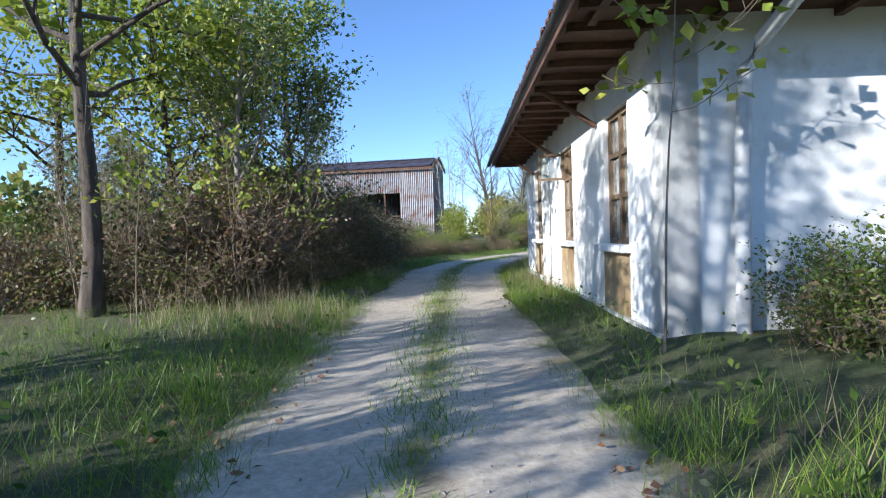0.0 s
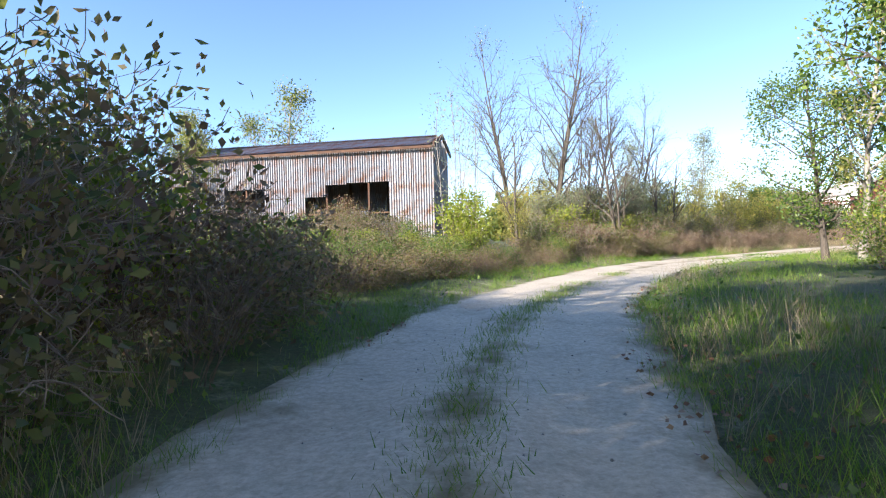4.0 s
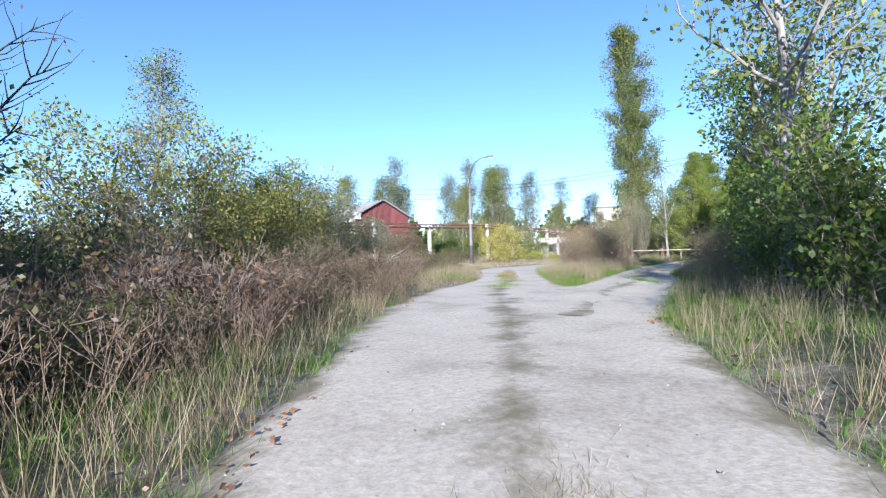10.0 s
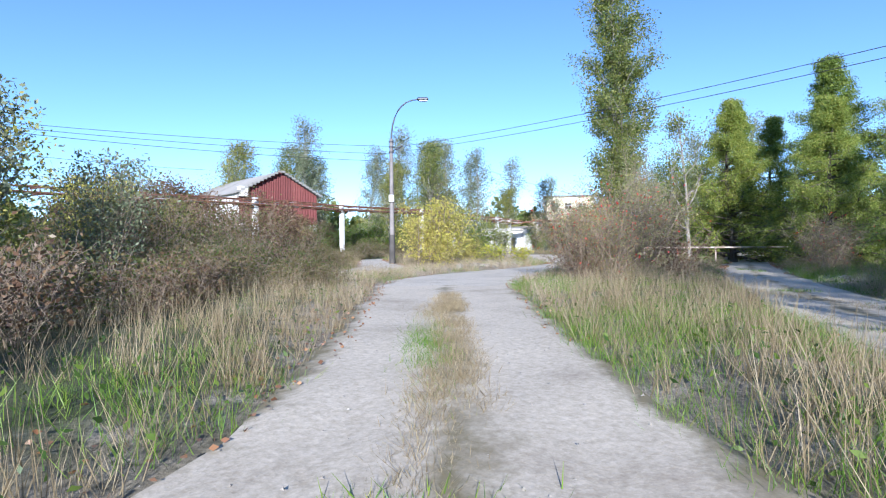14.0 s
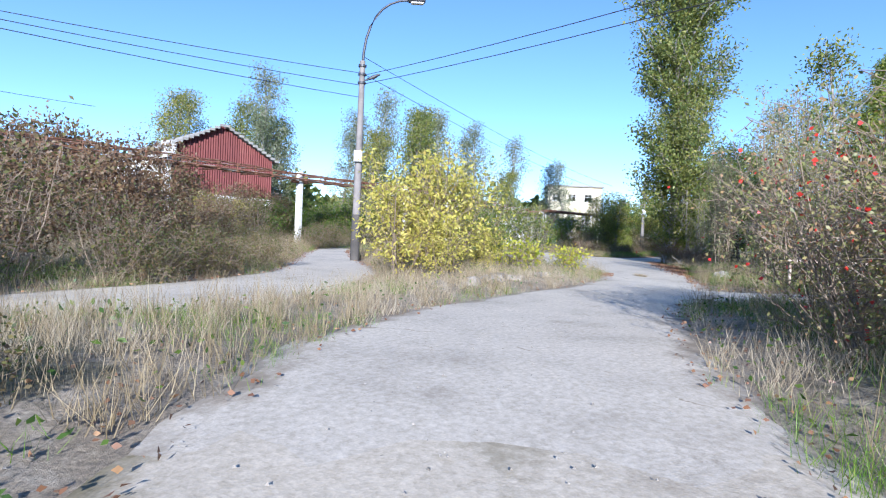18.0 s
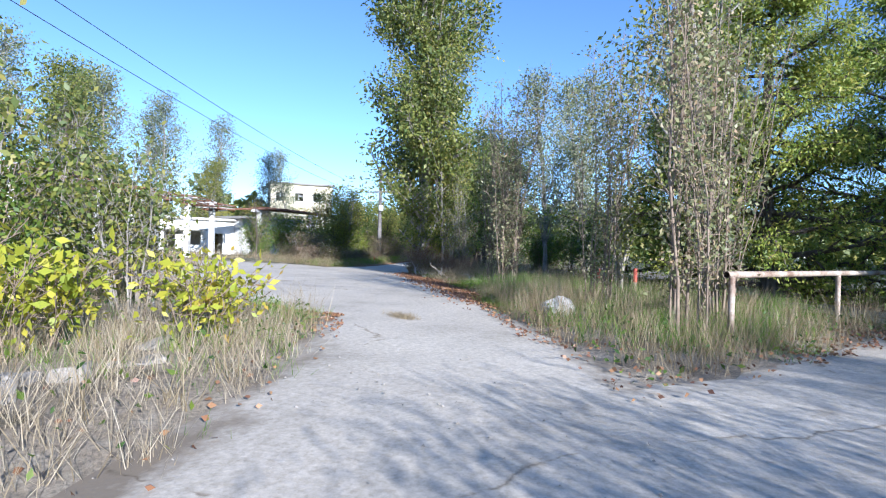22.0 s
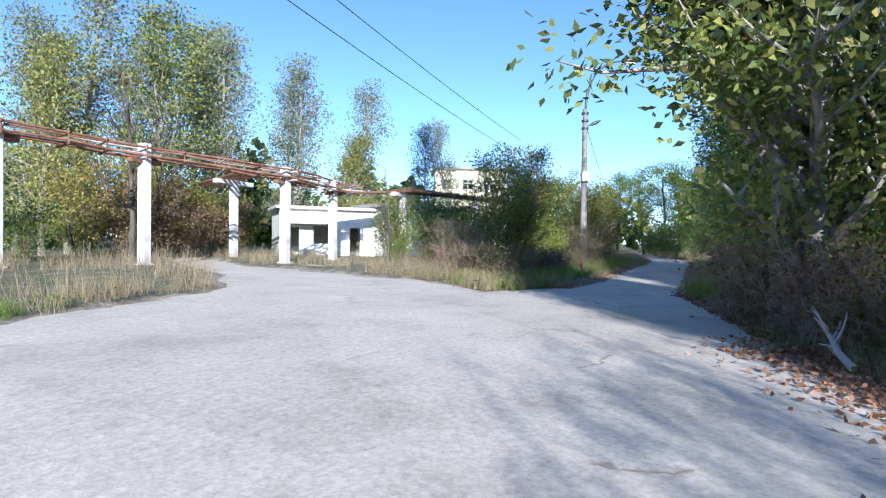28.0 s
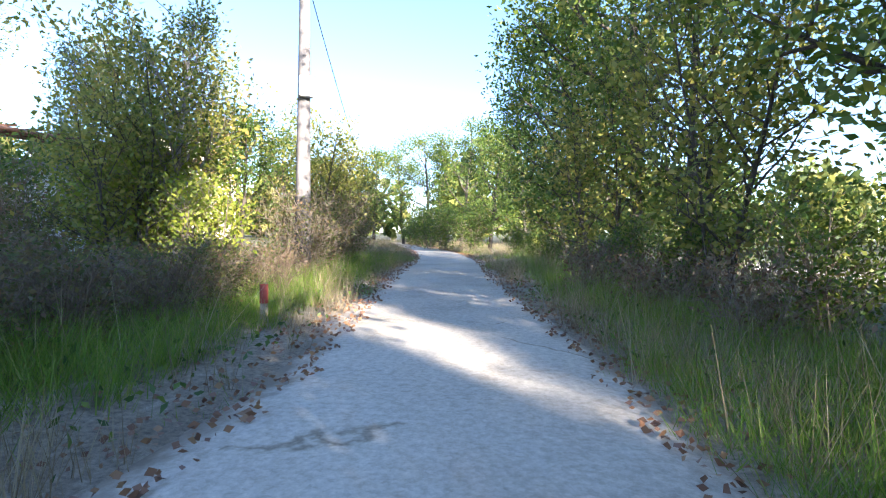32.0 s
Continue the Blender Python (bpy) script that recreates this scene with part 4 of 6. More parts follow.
# ---- red gabled hall behind the pipe rack ----
def build_red_hall():
    face = Vector((61.8, 88.0, 0))
    turn = -5.5
    hall = thing("red_hall", (face.x, face.y, 0), turn, "gabled hall with red sheet upper wall on whitewashed base", "building")
    wd, ln, eave, apex = 9.0, 17.0, 6.9, 9.3
    # local x across the gable, local y to the back
    for i in range(9):
        x = -wd / 2 + i * wd / 9
        v, f = corrugated(wd / 9 + 0.03, 1.0)
        v = [(a, b, c * (eave + (apex - eave) * (1 - abs(x + a) / (wd / 2)) - 3.6)) for a, b, c in v]
        part("gable_sheet", mesh_of("gable_sheet", v, f, M_REDSHEET, True), M_REDSHEET, hall).location = (x, 0.0, 3.6)
    part("gable_base", wall_with_openings(wd, 3.6, 0.3, [(1.2, 1.2, 0.9, 2.4), (4.3, 1.6, 0.0, 2.5), (7.0, 1.0, 0.9, 2.4)]), M_PLASTER, hall, "stained whitewashed base wall").location = (-wd / 2, 0.04, 0)
    part("side_wall", boxes(((-wd / 2, 0.36, -0.2), (-wd / 2 + 0.3, ln, eave - 0.05)), ((wd / 2 - 0.3, 0.36, -0.2), (wd / 2, ln, eave - 0.05)), ((-wd / 2 + 0.3, ln - 0.3, -0.2), (wd / 2 - 0.3, ln, eave - 0.1))), M_PLASTER, hall)
    for s in (-1, 1):
        for i in range(9):
            v, f = corrugated(ln / 8 + 0.05, 5.3)
            ob = part("roof_sheet", mesh_of("roof_sheet", v, f, M_GREYROOF, True), M_GREYROOF, hall)
            slope = math.degrees(math.atan2(apex - eave, wd / 2))
            ob.matrix_local = Matrix.Translation((s * (wd / 2 + 0.35), -0.5 + i * ln / 9, eave - 0.15)) @ Matrix.Rotation(radians(90), 4, "Z") @ Matrix.Rotation(radians(-s * (90 - slope)), 4, "X")
    for s in (-1, 1):
        for q in range(12):
            x0 = s * (wd / 2 + 0.4) * (1 - q / 12)
            x1 = s * (wd / 2 + 0.4) * (1 - (q + 1) / 12)
            z0 = eave - 0.2 + (apex - eave + 0.2) * q / 12
            part("bargeboard", boxes(((min(x0, x1), -0.56, z0 + 0.1), (max(x0, x1), -0.5, z0 + 0.30))), M_GREYROOF, hall)
    part("brick_chimney", boxes(((-wd / 2 - 0.1, -0.55, eave - 0.5), (-wd / 2 + 0.8, 0.2, eave + 0.55)), bevel=0.02), M_CONCRETE, hall, "stub of a concrete pier at the eaves")


build_red_hall()


# ---- pipe rack on concrete columns ----
COLS = [(33.0, 74.3, 5.1), (42.1, 75.7, 5.1), (52.9, 77.3, 5.3), (63.6, 79.5, 5.4), (76.0, 80.3, 5.5), (80.9, 79.4, 5.2), (86.5, 77.0, 4.75), (91.6, 78.6, 4.7)]


def build_column(x, y, h, cross=False):
    col = thing("rack_column", (x, y, 0), 10, "square whitewashed concrete column carrying old pipes", "column", "columns of the pipe rack")
    bm = boxes(((-0.2, -0.2, -0.2), (0.2, 0.2, h)), bevel=0.04)
    part("shaft", bm, M_CONCRETE, col)
    part("footing", boxes(((-0.3, -0.3, -0.3), (0.3, 0.3, 0.12)), bevel=0.05), M_CONCRETE, col)
    if cross:
        part("crossbar", boxes(((-1.5, -0.2, h - 0.28), (1.5, 0.2, h - 0.02)), bevel=0.03), M_CONCRETE, col, "concrete cross beam")
    else:
        part("bracket", boxes(((-0.75, -0.14, h - 0.85), (0.75, 0.14, h - 0.66)), bevel=0.01), M_RUST, col, "rusty bracket")


for c in COLS:
    build_column(*c)
build_column(89.1, 84.2, 4.7, True)
build_column(97.5, 77.8, 4.4, True)


def build_rack():
    rack = thing("pipe_rack", (0, 0, 0), 0, "rusty ladder-like pipe bridge with torn lagging", "pipe rack")
    rng = np.random.default_rng(3)
    c = np.array(COLS)
    line = spline([(x, y, h - 0.55) for x, y, h in COLS] + [(93.2, 77.6, 4.05)], 1.4)
    d = unit(np.gradient(line[:, :2], axis=0))
    nrm = np.stack([-d[:, 1], d[:, 0]], -1)
    for off, up, r, mat in ((-0.55, 0.0, 0.055, M_RUST), (-0.3, 0.02, 0.07, M_LAGGING), (0.25, 0.0, 0.05, M_RUST), (0.58, 0.02, 0.06, M_RUST), (-0.5, 0.36, 0.05, M_RUST), (0.5, 0.38, 0.055, M_LAGGING), (0.1, 0.34, 0.04, M_RUST)):
        p = np.column_stack([line[:, :2] + nrm * off, line[:, 2] + up + 0.03 * rng.normal(0, 1, len(line))])
        part("pipe", tubes_mesh("pipe", [(p, np.full(len(p), r))], mat, 7), mat, rack)
    for i in range(0, len(line), 1):
        p = line[i]
        a, b = p[:2] + nrm[i] * -0.8, p[:2] + nrm[i] * 0.8
        mat = M_CONCRETE if i > 0.72 * len(line) and i % 2 else M_RUST
        for up in (-0.11, 0.29):
            part("cross_iron", tubes_mesh("cross_iron", [(np.array([[*a, p[2] + up], [*b, p[2] + up]]), np.array([0.05, 0.05]))], mat, 4), mat, rack)
        for q in (a + (b - a) * 0.14, a + (b - a) * 0.86):
            part("upright", tubes_mesh("upright", [(np.array([[*q, p[2] - 0.15], [*q, p[2] + 0.42]]), np.array([0.035, 0.035]))], M_RUST, 4), M_RUST, rack)
    spur = thing("pipe_spur", (0, 0, 0), 0, "short bundle of rusty pipes over a cross beam", "pipe rack")
    for k in range(5):
        p = np.array([[86.0 + 0.3 * k, 80.0, 4.55], [88.2 + 0.35 * k, 84.2, 4.78], [89.6 + 0.35 * k, 88.5, 4.7]])
        part("pipe", tubes_mesh("pipe", [(p, np.full(3, 0.08))], M_RUST, 6), M_RUST, spur)
    roofing = thing("pipe_bridge", (0, 0, 0), 0, "low rusty pipe bridge half hidden by shrubs", "pipe rack")
    for k in range(5):
        p = np.array([[93.0, 79.2 + 0.35 * k, 4.1], [97.5, 77.0 + 0.35 * k, 4.5], [105.0, 75.6 + 0.35 * k, 4.55], [112.0, 74.6 + 0.35 * k, 4.5]])
        part("pipe", tubes_mesh("pipe", [(p, np.full(4, 0.09))], M_RUST, 6), M_RUST, roofing)
    for i in range(14):
        x = 97.5 + i * 0.9
        y = 77.0 - (x - 97.5) * 0.17
        part("cross_iron", boxes(((x, y - 0.2, 4.62), (x + 0.08, y + 1.8, 4.70))), M_RUST, roofing)


build_rack()
build_column(104.8, 76.2, 4.4)


# ---- gatehouse and far buildings ----
def build_gatehouse():
    a, b = Vector((93.9, 85.6, 0)), Vector((99.6, 81.6, 0))
    turn = math.degrees(math.atan2(b.y - a.y, b.x - a.x))
    g = thing("gatehouse", (a.x, a.y, 0), turn, "small flat-roofed whitewashed gatehouse with empty openings", "building")
    ln, dp, h = (b - a).length, 4.6, 3.35
    part("front_wall", wall_with_openings(ln, h, 0.25, [(0.35, 1.0, 0.0, 2.1), (2.3, 1.3, 0.95, 2.2), (4.9, 0.8, 0.0, 2.1)]), M_PLASTER, g, "front wall with bare openings")
    e = part("side_wall", wall_with_openings(dp, h, 0.25, [(1.6, 1.2, 1.0, 2.1)]), M_PLASTER, g)
    e.matrix_local = Matrix.Translation((ln, 0, 0)) @ Matrix.Rotation(radians(90), 4, "Z")
    part("back_wall", boxes(((0, dp - 0.25, -0.2), (ln - 0.25, dp, h)), ((0, 0.25, -0.2), (0.25, dp - 0.25, h))), M_PLASTER, g)
    part("roof_slab", boxes(((-0.3, -0.45, h + 0.002), (ln + 0.3, dp + 0.2, h + 0.2)), bevel=0.02), M_CONCRETE, g, "thin concrete roof slab")
    part("canopy", boxes(((0.1, -1.1, 2.3), (3.8, -0.006, 2.45)), bevel=0.02), M_CONCRETE, g, "narrow concrete canopy over the door")


def build_far_hall(name, x, y, turn, ln, dp, h, wallmat, label, floors=1, roof=M_GREYROOF):
    g = thing(name, (x, y, 0), turn, label, "building")
    holes = []
    n = max(2, int(ln / 3.0))
    part("wall_back", boxes(((0, dp - 0.3, -0.2), (ln, dp, h)), ((0, 0.3, -0.2), (0.3, dp - 0.3, h)), ((ln - 0.3, 0.3, -0.2), (ln, dp - 0.3, h))), wallmat, g)
    fh = h / floors
    for k in range(floors):
        holes = [(0.8 + i * (ln - 1.0) / n, 1.5, 0.95, min(fh - 0.4, 2.4)) for i in range(n)]
        w = part("front_wall", wall_with_openings(ln, fh, 0.3, holes), wallmat, g)
        w.location = (0, 0, k * fh + (0.002 * k))
        for a, ww, lo, hi in holes:
            win = new("window")
            win.parent = w
            win.location = (a, 0.2, lo)
            part("window_frame", frame_boxes(ww, hi - lo, 0.08, 0.08, [ww / 2], [(hi - lo) * 0.65]), M_WHITEPAINT, win)
        # slab coloured near-black to imitate the shade behind the window openings
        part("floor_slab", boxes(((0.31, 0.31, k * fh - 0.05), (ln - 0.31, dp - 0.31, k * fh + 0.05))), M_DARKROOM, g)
    part("roof", boxes(((-0.4, -0.4, h + 0.003), (ln + 0.4, dp + 0.4, h + 0.28)), bevel=0.03), roof, g)


build_gatehouse()
build_far_hall("white_hall", 80.5, 123.5, -22, 13, 8, 3.9, M_PLASTER, "long low whitewashed outbuilding with dark windows")
build_far_hall("yellow_block", 132.0, 97.0, -56, 10, 8, 11.2, M_YELLOWWALL, "pale yellow three-storey block far behind trees", 3)
build_far_hall("low_ruin", 99.0, 80.5, -20, 7.0, 4.0, 3.6, M_CONCRETE, "low concrete lean-to behind shrubs")


# ---- street lamps and cables ----
def build_lamp(x, y, arm_turn, h=8.0, top=10.3, reach=2.2, label=""):
    lamp = thing("street_lamp", (x, y, 0), arm_turn, label or "tall concrete street lamp with a curved steel arm", "street lamp", "street lamps")
    part("pole", tubes_mesh("pole", [(np.array([[0, 0, 1.9], [0, 0, h * 0.6], [0, 0, h]]), np.array([0.17, 0.14, 0.11]))], M_POLE, 8), M_POLE, lamp)
    part("foot", tubes_mesh("foot", [(np.array([[0, 0, -0.3], [0, 0, 1.91]]), np.array([0.2, 0.18]))], M_DARKPOLE, 8), M_DARKPOLE, lamp, "dark tarred foot")
    q = np.linspace(0, 1, 9)
    arm = np.column_stack([reach * q ** 2.0, np.zeros(9), h - 0.4 + (top - h + 0.4) * np.sin(q * np.pi / 2) ** 0.85])
    part("arm", tubes_mesh("arm", [(arm, np.linspace(0.06, 0.04, 9))], M_LAMPHEAD, 7), M_LAMPHEAD, lamp, "curved dark steel arm")
    bm = bmesh.new()
    box(bm, (reach - 0.1, -0.15, top - 0.07), (reach + 0.65, 0.15, top + 0.12), 0.06)
    head = part("lamp_head", bm, M_LAMPHEAD, lamp, "flat dark lantern")
    part("cover", boxes(((reach + 0.05, -0.11, top - 0.13), (reach + 0.58, 0.11, top - 0.066)), bevel=0.02), M_LAMPGLASS, head)
    for z in (h - 0.25, h - 0.6, h - 0.95):
        part("clamp", tubes_mesh("clamp", [(np.array([[0, 0, z], [0, 0, z + 0.09]]), np.array([0.17, 0.17]))], M_LAMPHEAD, 8), M_LAMPHEAD, lamp)
    part("small_lantern", tubes_mesh("small_lantern", [(np.array([[0.1, 0, h - 0.8], [0.5, 0, h - 0.62], [0.75, 0, h - 0.5]]), np.array([0.025, 0.09, 0.03]))], M_LAMPHEAD, 7), M_LAMPHEAD, lamp)
    part("meter_box", boxes(((-0.17, -0.3, 4.1), (0.17, -0.12, 4.55)), bevel=0.02), M_WHITEPAINT, lamp, "pale switch box strapped to the pole")
    return lamp


build_lamp(54.2, 62.0, -48, 8.3, 10.9, 1.85)
build_lamp(93.0, 64.2, -55, 7.5, 9.8, 1.8)


def cable(a, b, sag, r=0.013):
    a, b = np.array(a, float), np.array(b, float)
    q = np.linspace(0, 1, 20)[:, None]
    p = a + (b - a) * q
    p[:, 2] -= (4 * sag * q * (1 - q))[:, 0]
    w = new("overhead_cable", tubes_mesh("overhead_cable", [(p, np.full(20, r))], M_WIRE, 5))
    tagged(w, "black overhead cable slung between the lamps", "cable", "overhead cables")


for z, dx in ((7.7, 0.0), (7.4, 0.15)):
    cable((54.2 + dx, 62.0, z), (47.0 + dx, 14.0, z + 0.4), 0.9)
for z, dx in ((7.9, 0.0), (7.3, 0.2)):
    cable((54.2, 62.0 + dx, z + 0.6), (99.0, 70.0 + 3 * dx, z - 0.4), 0.5)
for z, yy in ((7.8, 74.0), (7.3, 70.0), (6.8, 66.0)):
    cable((54.2, 62.0, z), (8.0, yy, z + 0.6), 1.0)
cable((93.0, 64.2, 6.9), (140.0, 74.5, 7.3), 0.9)
cable((18.0, 74.0, 7.8), (50.0, 80.0, 7.6), 0.6)


# ---- barrier, stones, posts, blocks ----
def build_barrier():
    b = thing("barrier", (0, 0, 0), 0, "rusty peeling barrier rail on short posts", "barrier")
    part("rail", tubes_mesh("rail", [(np.array([[59.3, 47.2, 0.93], [62.5, 44.6, 0.92], [66.5, 41.4, 0.9]]), np.full(3, 0.05))], M_RAIL, 8), M_RAIL, b)
    for x, y in ((59.4, 47.1), (62.8, 44.35), (66.4, 41.5)):
        part("post", tubes_mesh("post", [(np.array([[x, y, -0.2], [x, y, 0.9]]), np.full(2, 0.045))], M_RAIL, 8), M_RAIL, b)


build_barrier()


def stone_mesh(seed, r, flat=0.7):
    bm = bmesh.new()
    bmesh.ops.create_icosphere(bm, subdivisions=3, radius=1.0)
    for v in bm.verts:
        n = noise.noise(v.co * 1.3 + Vector((seed, 0, 0))) * 0.35 + noise.noise(v.co * 4 + Vector((seed, 3, 0))) * 0.1
        v.co = Vector((v.co.x, v.co.y * 0.85, v.co.z * flat)) * r * (1 + n)
    me = bpy.data.meshes.new("stone")
    bm.to_mesh(me)
    bm.free()
    me.materials.append(M_STONE)
    return me


for i, (x, y, r) in enumerate([(61.2, 49.45, 0.36), (82.3, 57.6, 0.12), (72.5, 55.0, 0.08), (11.2, 17.2, 0.07)]):
    s = new("boulder", stone_mesh(i * 7.3, r))
    s.location = (x, y, r * 0.35)
    s.rotation_euler = (0, 0, i * 1.1)
    tagged(s, "rough pale boulder half sunk in grass", "stone", "loose stones")


def block(x, y, z, l, w, h, turn, label, rough=0.05, mat=None):
    me = bpy.data.meshes.new("concrete_block")
    bm = boxes(((-l / 2, -w / 2, 0), (l / 2, w / 2, h)), bevel=0.03)
    bmesh.ops.subdivide_edges(bm, edges=bm.edges[:], cuts=2, use_grid_fill=True)
    for v in bm.verts:
        v.co += Vector((1, 1, 1)) * noise.noise(v.co * 3.1 + Vector((x, y, 0))) * rough
    bm.to_mesh(me)
    bm.free()
    me.materials.append(mat or M_STONE)
    ob = new("concrete_block", me)
    ob.matrix_world = pose(x, y, z, 0, 0, turn)
    tagged(ob, label, "concrete block", "broken kerb blocks")


kerb_rng = random.Random(31)
for i in range(19):
    q = i / 18
    x, y = 48.4 + 7.6 * q + kerb_rng.uniform(-0.12, 0.12), 52.5 + 0.9 * q + kerb_rng.uniform(-0.22, 0.22)
    block(x, y, -0.08, kerb_rng.uniform(0.2, 0.75), kerb_rng.uniform(0.18, 0.34), kerb_rng.uniform(0.1, 0.3), kerb_rng.uniform(-30, 40), "broken pale kerb rubble beside the shrubs", 0.13, M_RUBBLE)
for i, (x, y, tn) in enumerate([(84.5, 68.9, 78), (84.9, 71.2, 82), (82.7, 66.0, 48), (85.2, 73.6, 85)]):
    block(x, y, 0.0, 1.0, 0.25, 0.13, tn, "low worn kerb block at the edge of the yard", 0.07, M_RUBBLE)


def marker_post(x, y, h):
    p = thing("marker_post", (x, y, 0), 0, "short faded red marker post in grass", "post")
    part("shaft", tubes_mesh("shaft", [(np.array([[0, 0, -0.2], [0, 0, h * 0.55]]), np.full(2, 0.05))], M_RAIL, 8), M_RAIL, p)
    part("cap", tubes_mesh("cap", [(np.array([[0, 0, h * 0.55], [0, 0, h]]), np.array([0.055, 0.05]))], M_REDPAINT, 8), M_REDPAINT, p, "red painted top")


marker_post(87.3, 62.5, 0.5)
marker_post(66.2, 47.6, 0.8)
marker_post(68.6, 48.4, 0.7)

# ---- plant kinds ----
COLUMN = lambda f: 0.35 + 0.65 * math.sin(math.pi * min(1.0, 0.1 + 0.85 * f))
PILLAR = lambda f: 0.5 + 0.5 * math.sin(math.pi * min(1.0, 0.25 + 0.72 * f))
CONE = lambda f: max(0.05, (1.0 - f) ** 0.95)
K = {}
K["edge"] = kind(plant("broadleaf_tree", 11, 8.5, 0.16, 16, 3.2, 5200, 0.17, L_GREEN, M_BARK, "leafy green tree with a dark forked trunk", low=0.28, rise=0.55, subs=5, puff=0.34))
K["edge2"] = kind(plant("broadleaf_tree", 12, 10.5, 0.2, 22, 3.9, 8800, 0.185, L_GREEN, M_BARK, "broad green tree with dense drooping foliage", low=0.12, rise=0.45, subs=5, puff=0.42))
K["walnut"] = kind(plant("broadleaf_tree", 13, 9.0, 0.17, 18, 4.2, 4600, 0.2, L_LIME, M_BARK, "sparse tree with a dark trunk and yellow-green leaves", low=0.38, rise=0.35, subs=5, puff=0.35))
K["poplar"] = kind(plant("poplar_tree", 14, 26.0, 0.24, 90, 4.1, 44000, 0.2, L_POPLAR, M_PALEBARK, "tall columnar poplar with pale trunk and yellowing leaves", low=0.05, rise=0.9, subs=4, puff=0.38, profile=PILLAR, lean=0.0, wobble=0.02))
K["young"] = kind(plant("poplar_tree", 15, 9.5, 0.10, 26, 1.6, 3600, 0.15, L_POPLAR, M_PALEBARK, "young poplar with several upright pale stems", low=0.10, rise=0.95, subs=3, stems=3, splay=0.05, puff=0.36, profile=COLUMN))
K["whips"] = kind(plant("sapling_clump", 16, 6.5, 0.024, 9, 0.7, 900, 0.09, L_SILVER, M_TWIG, "clump of thin bare upright saplings", "sapling", low=0.15, rise=1.1, subs=3, stems=9, splay=0.03, lean=0.08, puff=0.2))
K["shoots"] = kind(plant("sapling_clump", 61, 6.4, 0.026, 15, 0.5, 3000, 0.08, L_RUSSET, M_TWIG, "clump of upright saplings with thin russet foliage", "sapling", low=0.08, rise=1.15, subs=3, stems=8, splay=0.02, lean=0.07, puff=0.16))
K["birch"] = kind(plant("birch_tree", 17, 15.0, 0.17, 34, 3.0, 6500, 0.2, L_SILVER, M_PALEBARK, "slim pale birch with thin silvery foliage", low=0.1, rise=0.8, subs=4, puff=0.5, profile=lambda f: 0.25 + 0.75 * math.sin(math.pi * min(1.0, 0.3 + 0.66 * f))))
K["aspen"] = kind(plant("aspen_tree", 18, 15.0, 0.2, 34, 3.6, 8500, 0.22, L_POPLAR, M_PALEBARK, "tall aspen with olive green crown", low=0.12, rise=0.8, subs=4, puff=0.55, profile=lambda f: 0.2 + 0.8 * math.sin(math.pi * min(1.0, 0.3 + 0.66 * f))))
K["bare"] = kind(plant("bare_tree", 19, 13.5, 0.17, 22, 3.6, 1900, 0.10, L_SILVER, M_BARK, "almost leafless tree with dark spreading branches", low=0.14, rise=0.85, subs=8, stems=2, splay=0.08, lean=0.2, puff=0.25))
K["gappy"] = kind(plant("broadleaf_tree", 41, 11.0, 0.17, 20, 3.4, 3000, 0.18, L_POPLAR, M_PALEBARK, "open tree with pale trunk and thinning olive leaves", low=0.2, rise=0.65, subs=5, puff=0.36))
K["sapling"] = kind(plant("sapling", 42, 4.0, 0.014, 9, 0.9, 120, 0.15, L_LIME, M_TWIG, "thin sapling with large yellow-green leaves", "sapling", low=0.55, rise=0.35, subs=2, puff=0.12, lean=0.2, slim=0.75))
K["bare2"] = kind(plant("bare_tree", 20, 7.5, 0.13, 14, 3.2, 260, 0.08, L_BROWN, M_BARK, "bare autumn tree with fine grey twigs", low=0.2, rise=0.75, subs=8, puff=0.2))
K["conifer"] = kind(plant("conifer_tree", 21, 11.0, 0.2, 70, 3.7, 60000, 0.12, L_CONIFER, M_BARK, "dense sunlit green conifer with drooping sprays", low=0.03, rise=0.15, subs=5, puff=0.22, profile=CONE, droop=0.75, slim=0.34, lift=0.02))
K["yellow"] = kind(plant("yellow_shrub", 22, 3.7, 0.035, 8, 1.3, 2200, 0.165, L_YELLOW, M_TWIG, "bright yellow autumn shrub with long hanging leaves", "shrub", low=0.10, rise=0.6, subs=4, stems=9, splay=0.32, lean=0.25, puff=0.17, droop=0.75, slim=0.42, parts=("stem", "foliage")))
K["lime"] = kind(plant("green_shrub", 23, 2.6, 0.03, 9, 0.95, 2600, 0.12, L_LIME, M_TWIG, "sunlit yellow-green shrub beside the track", "shrub", low=0.1, rise=0.7, subs=4, stems=8, splay=0.18, puff=0.2, parts=("stem", "foliage")))
K["bramble"] = kind(plant("bramble_thicket", 24, 2.3, 0.022, 8, 1.3, 2200, 0.115, L_BRAMBLE, M_TWIG, "tangled dark bramble thicket with withered leaves", "shrub", low=0.08, rise=0.4, subs=4, stems=10, splay=0.55, lean=0.3, lift=-0.05, puff=0.22, parts=("stem", "foliage")))
K["bramble2"] = kind(plant("bramble_thicket", 25, 3.4, 0.024, 10, 1.5, 1500, 0.12, L_BRAMBLE, M_TWIG, "tall dusty thicket of brambles and creeper", "shrub", low=0.06, rise=0.5, subs=4, stems=9, splay=0.35, lean=0.25, puff=0.28, parts=("stem", "foliage")))
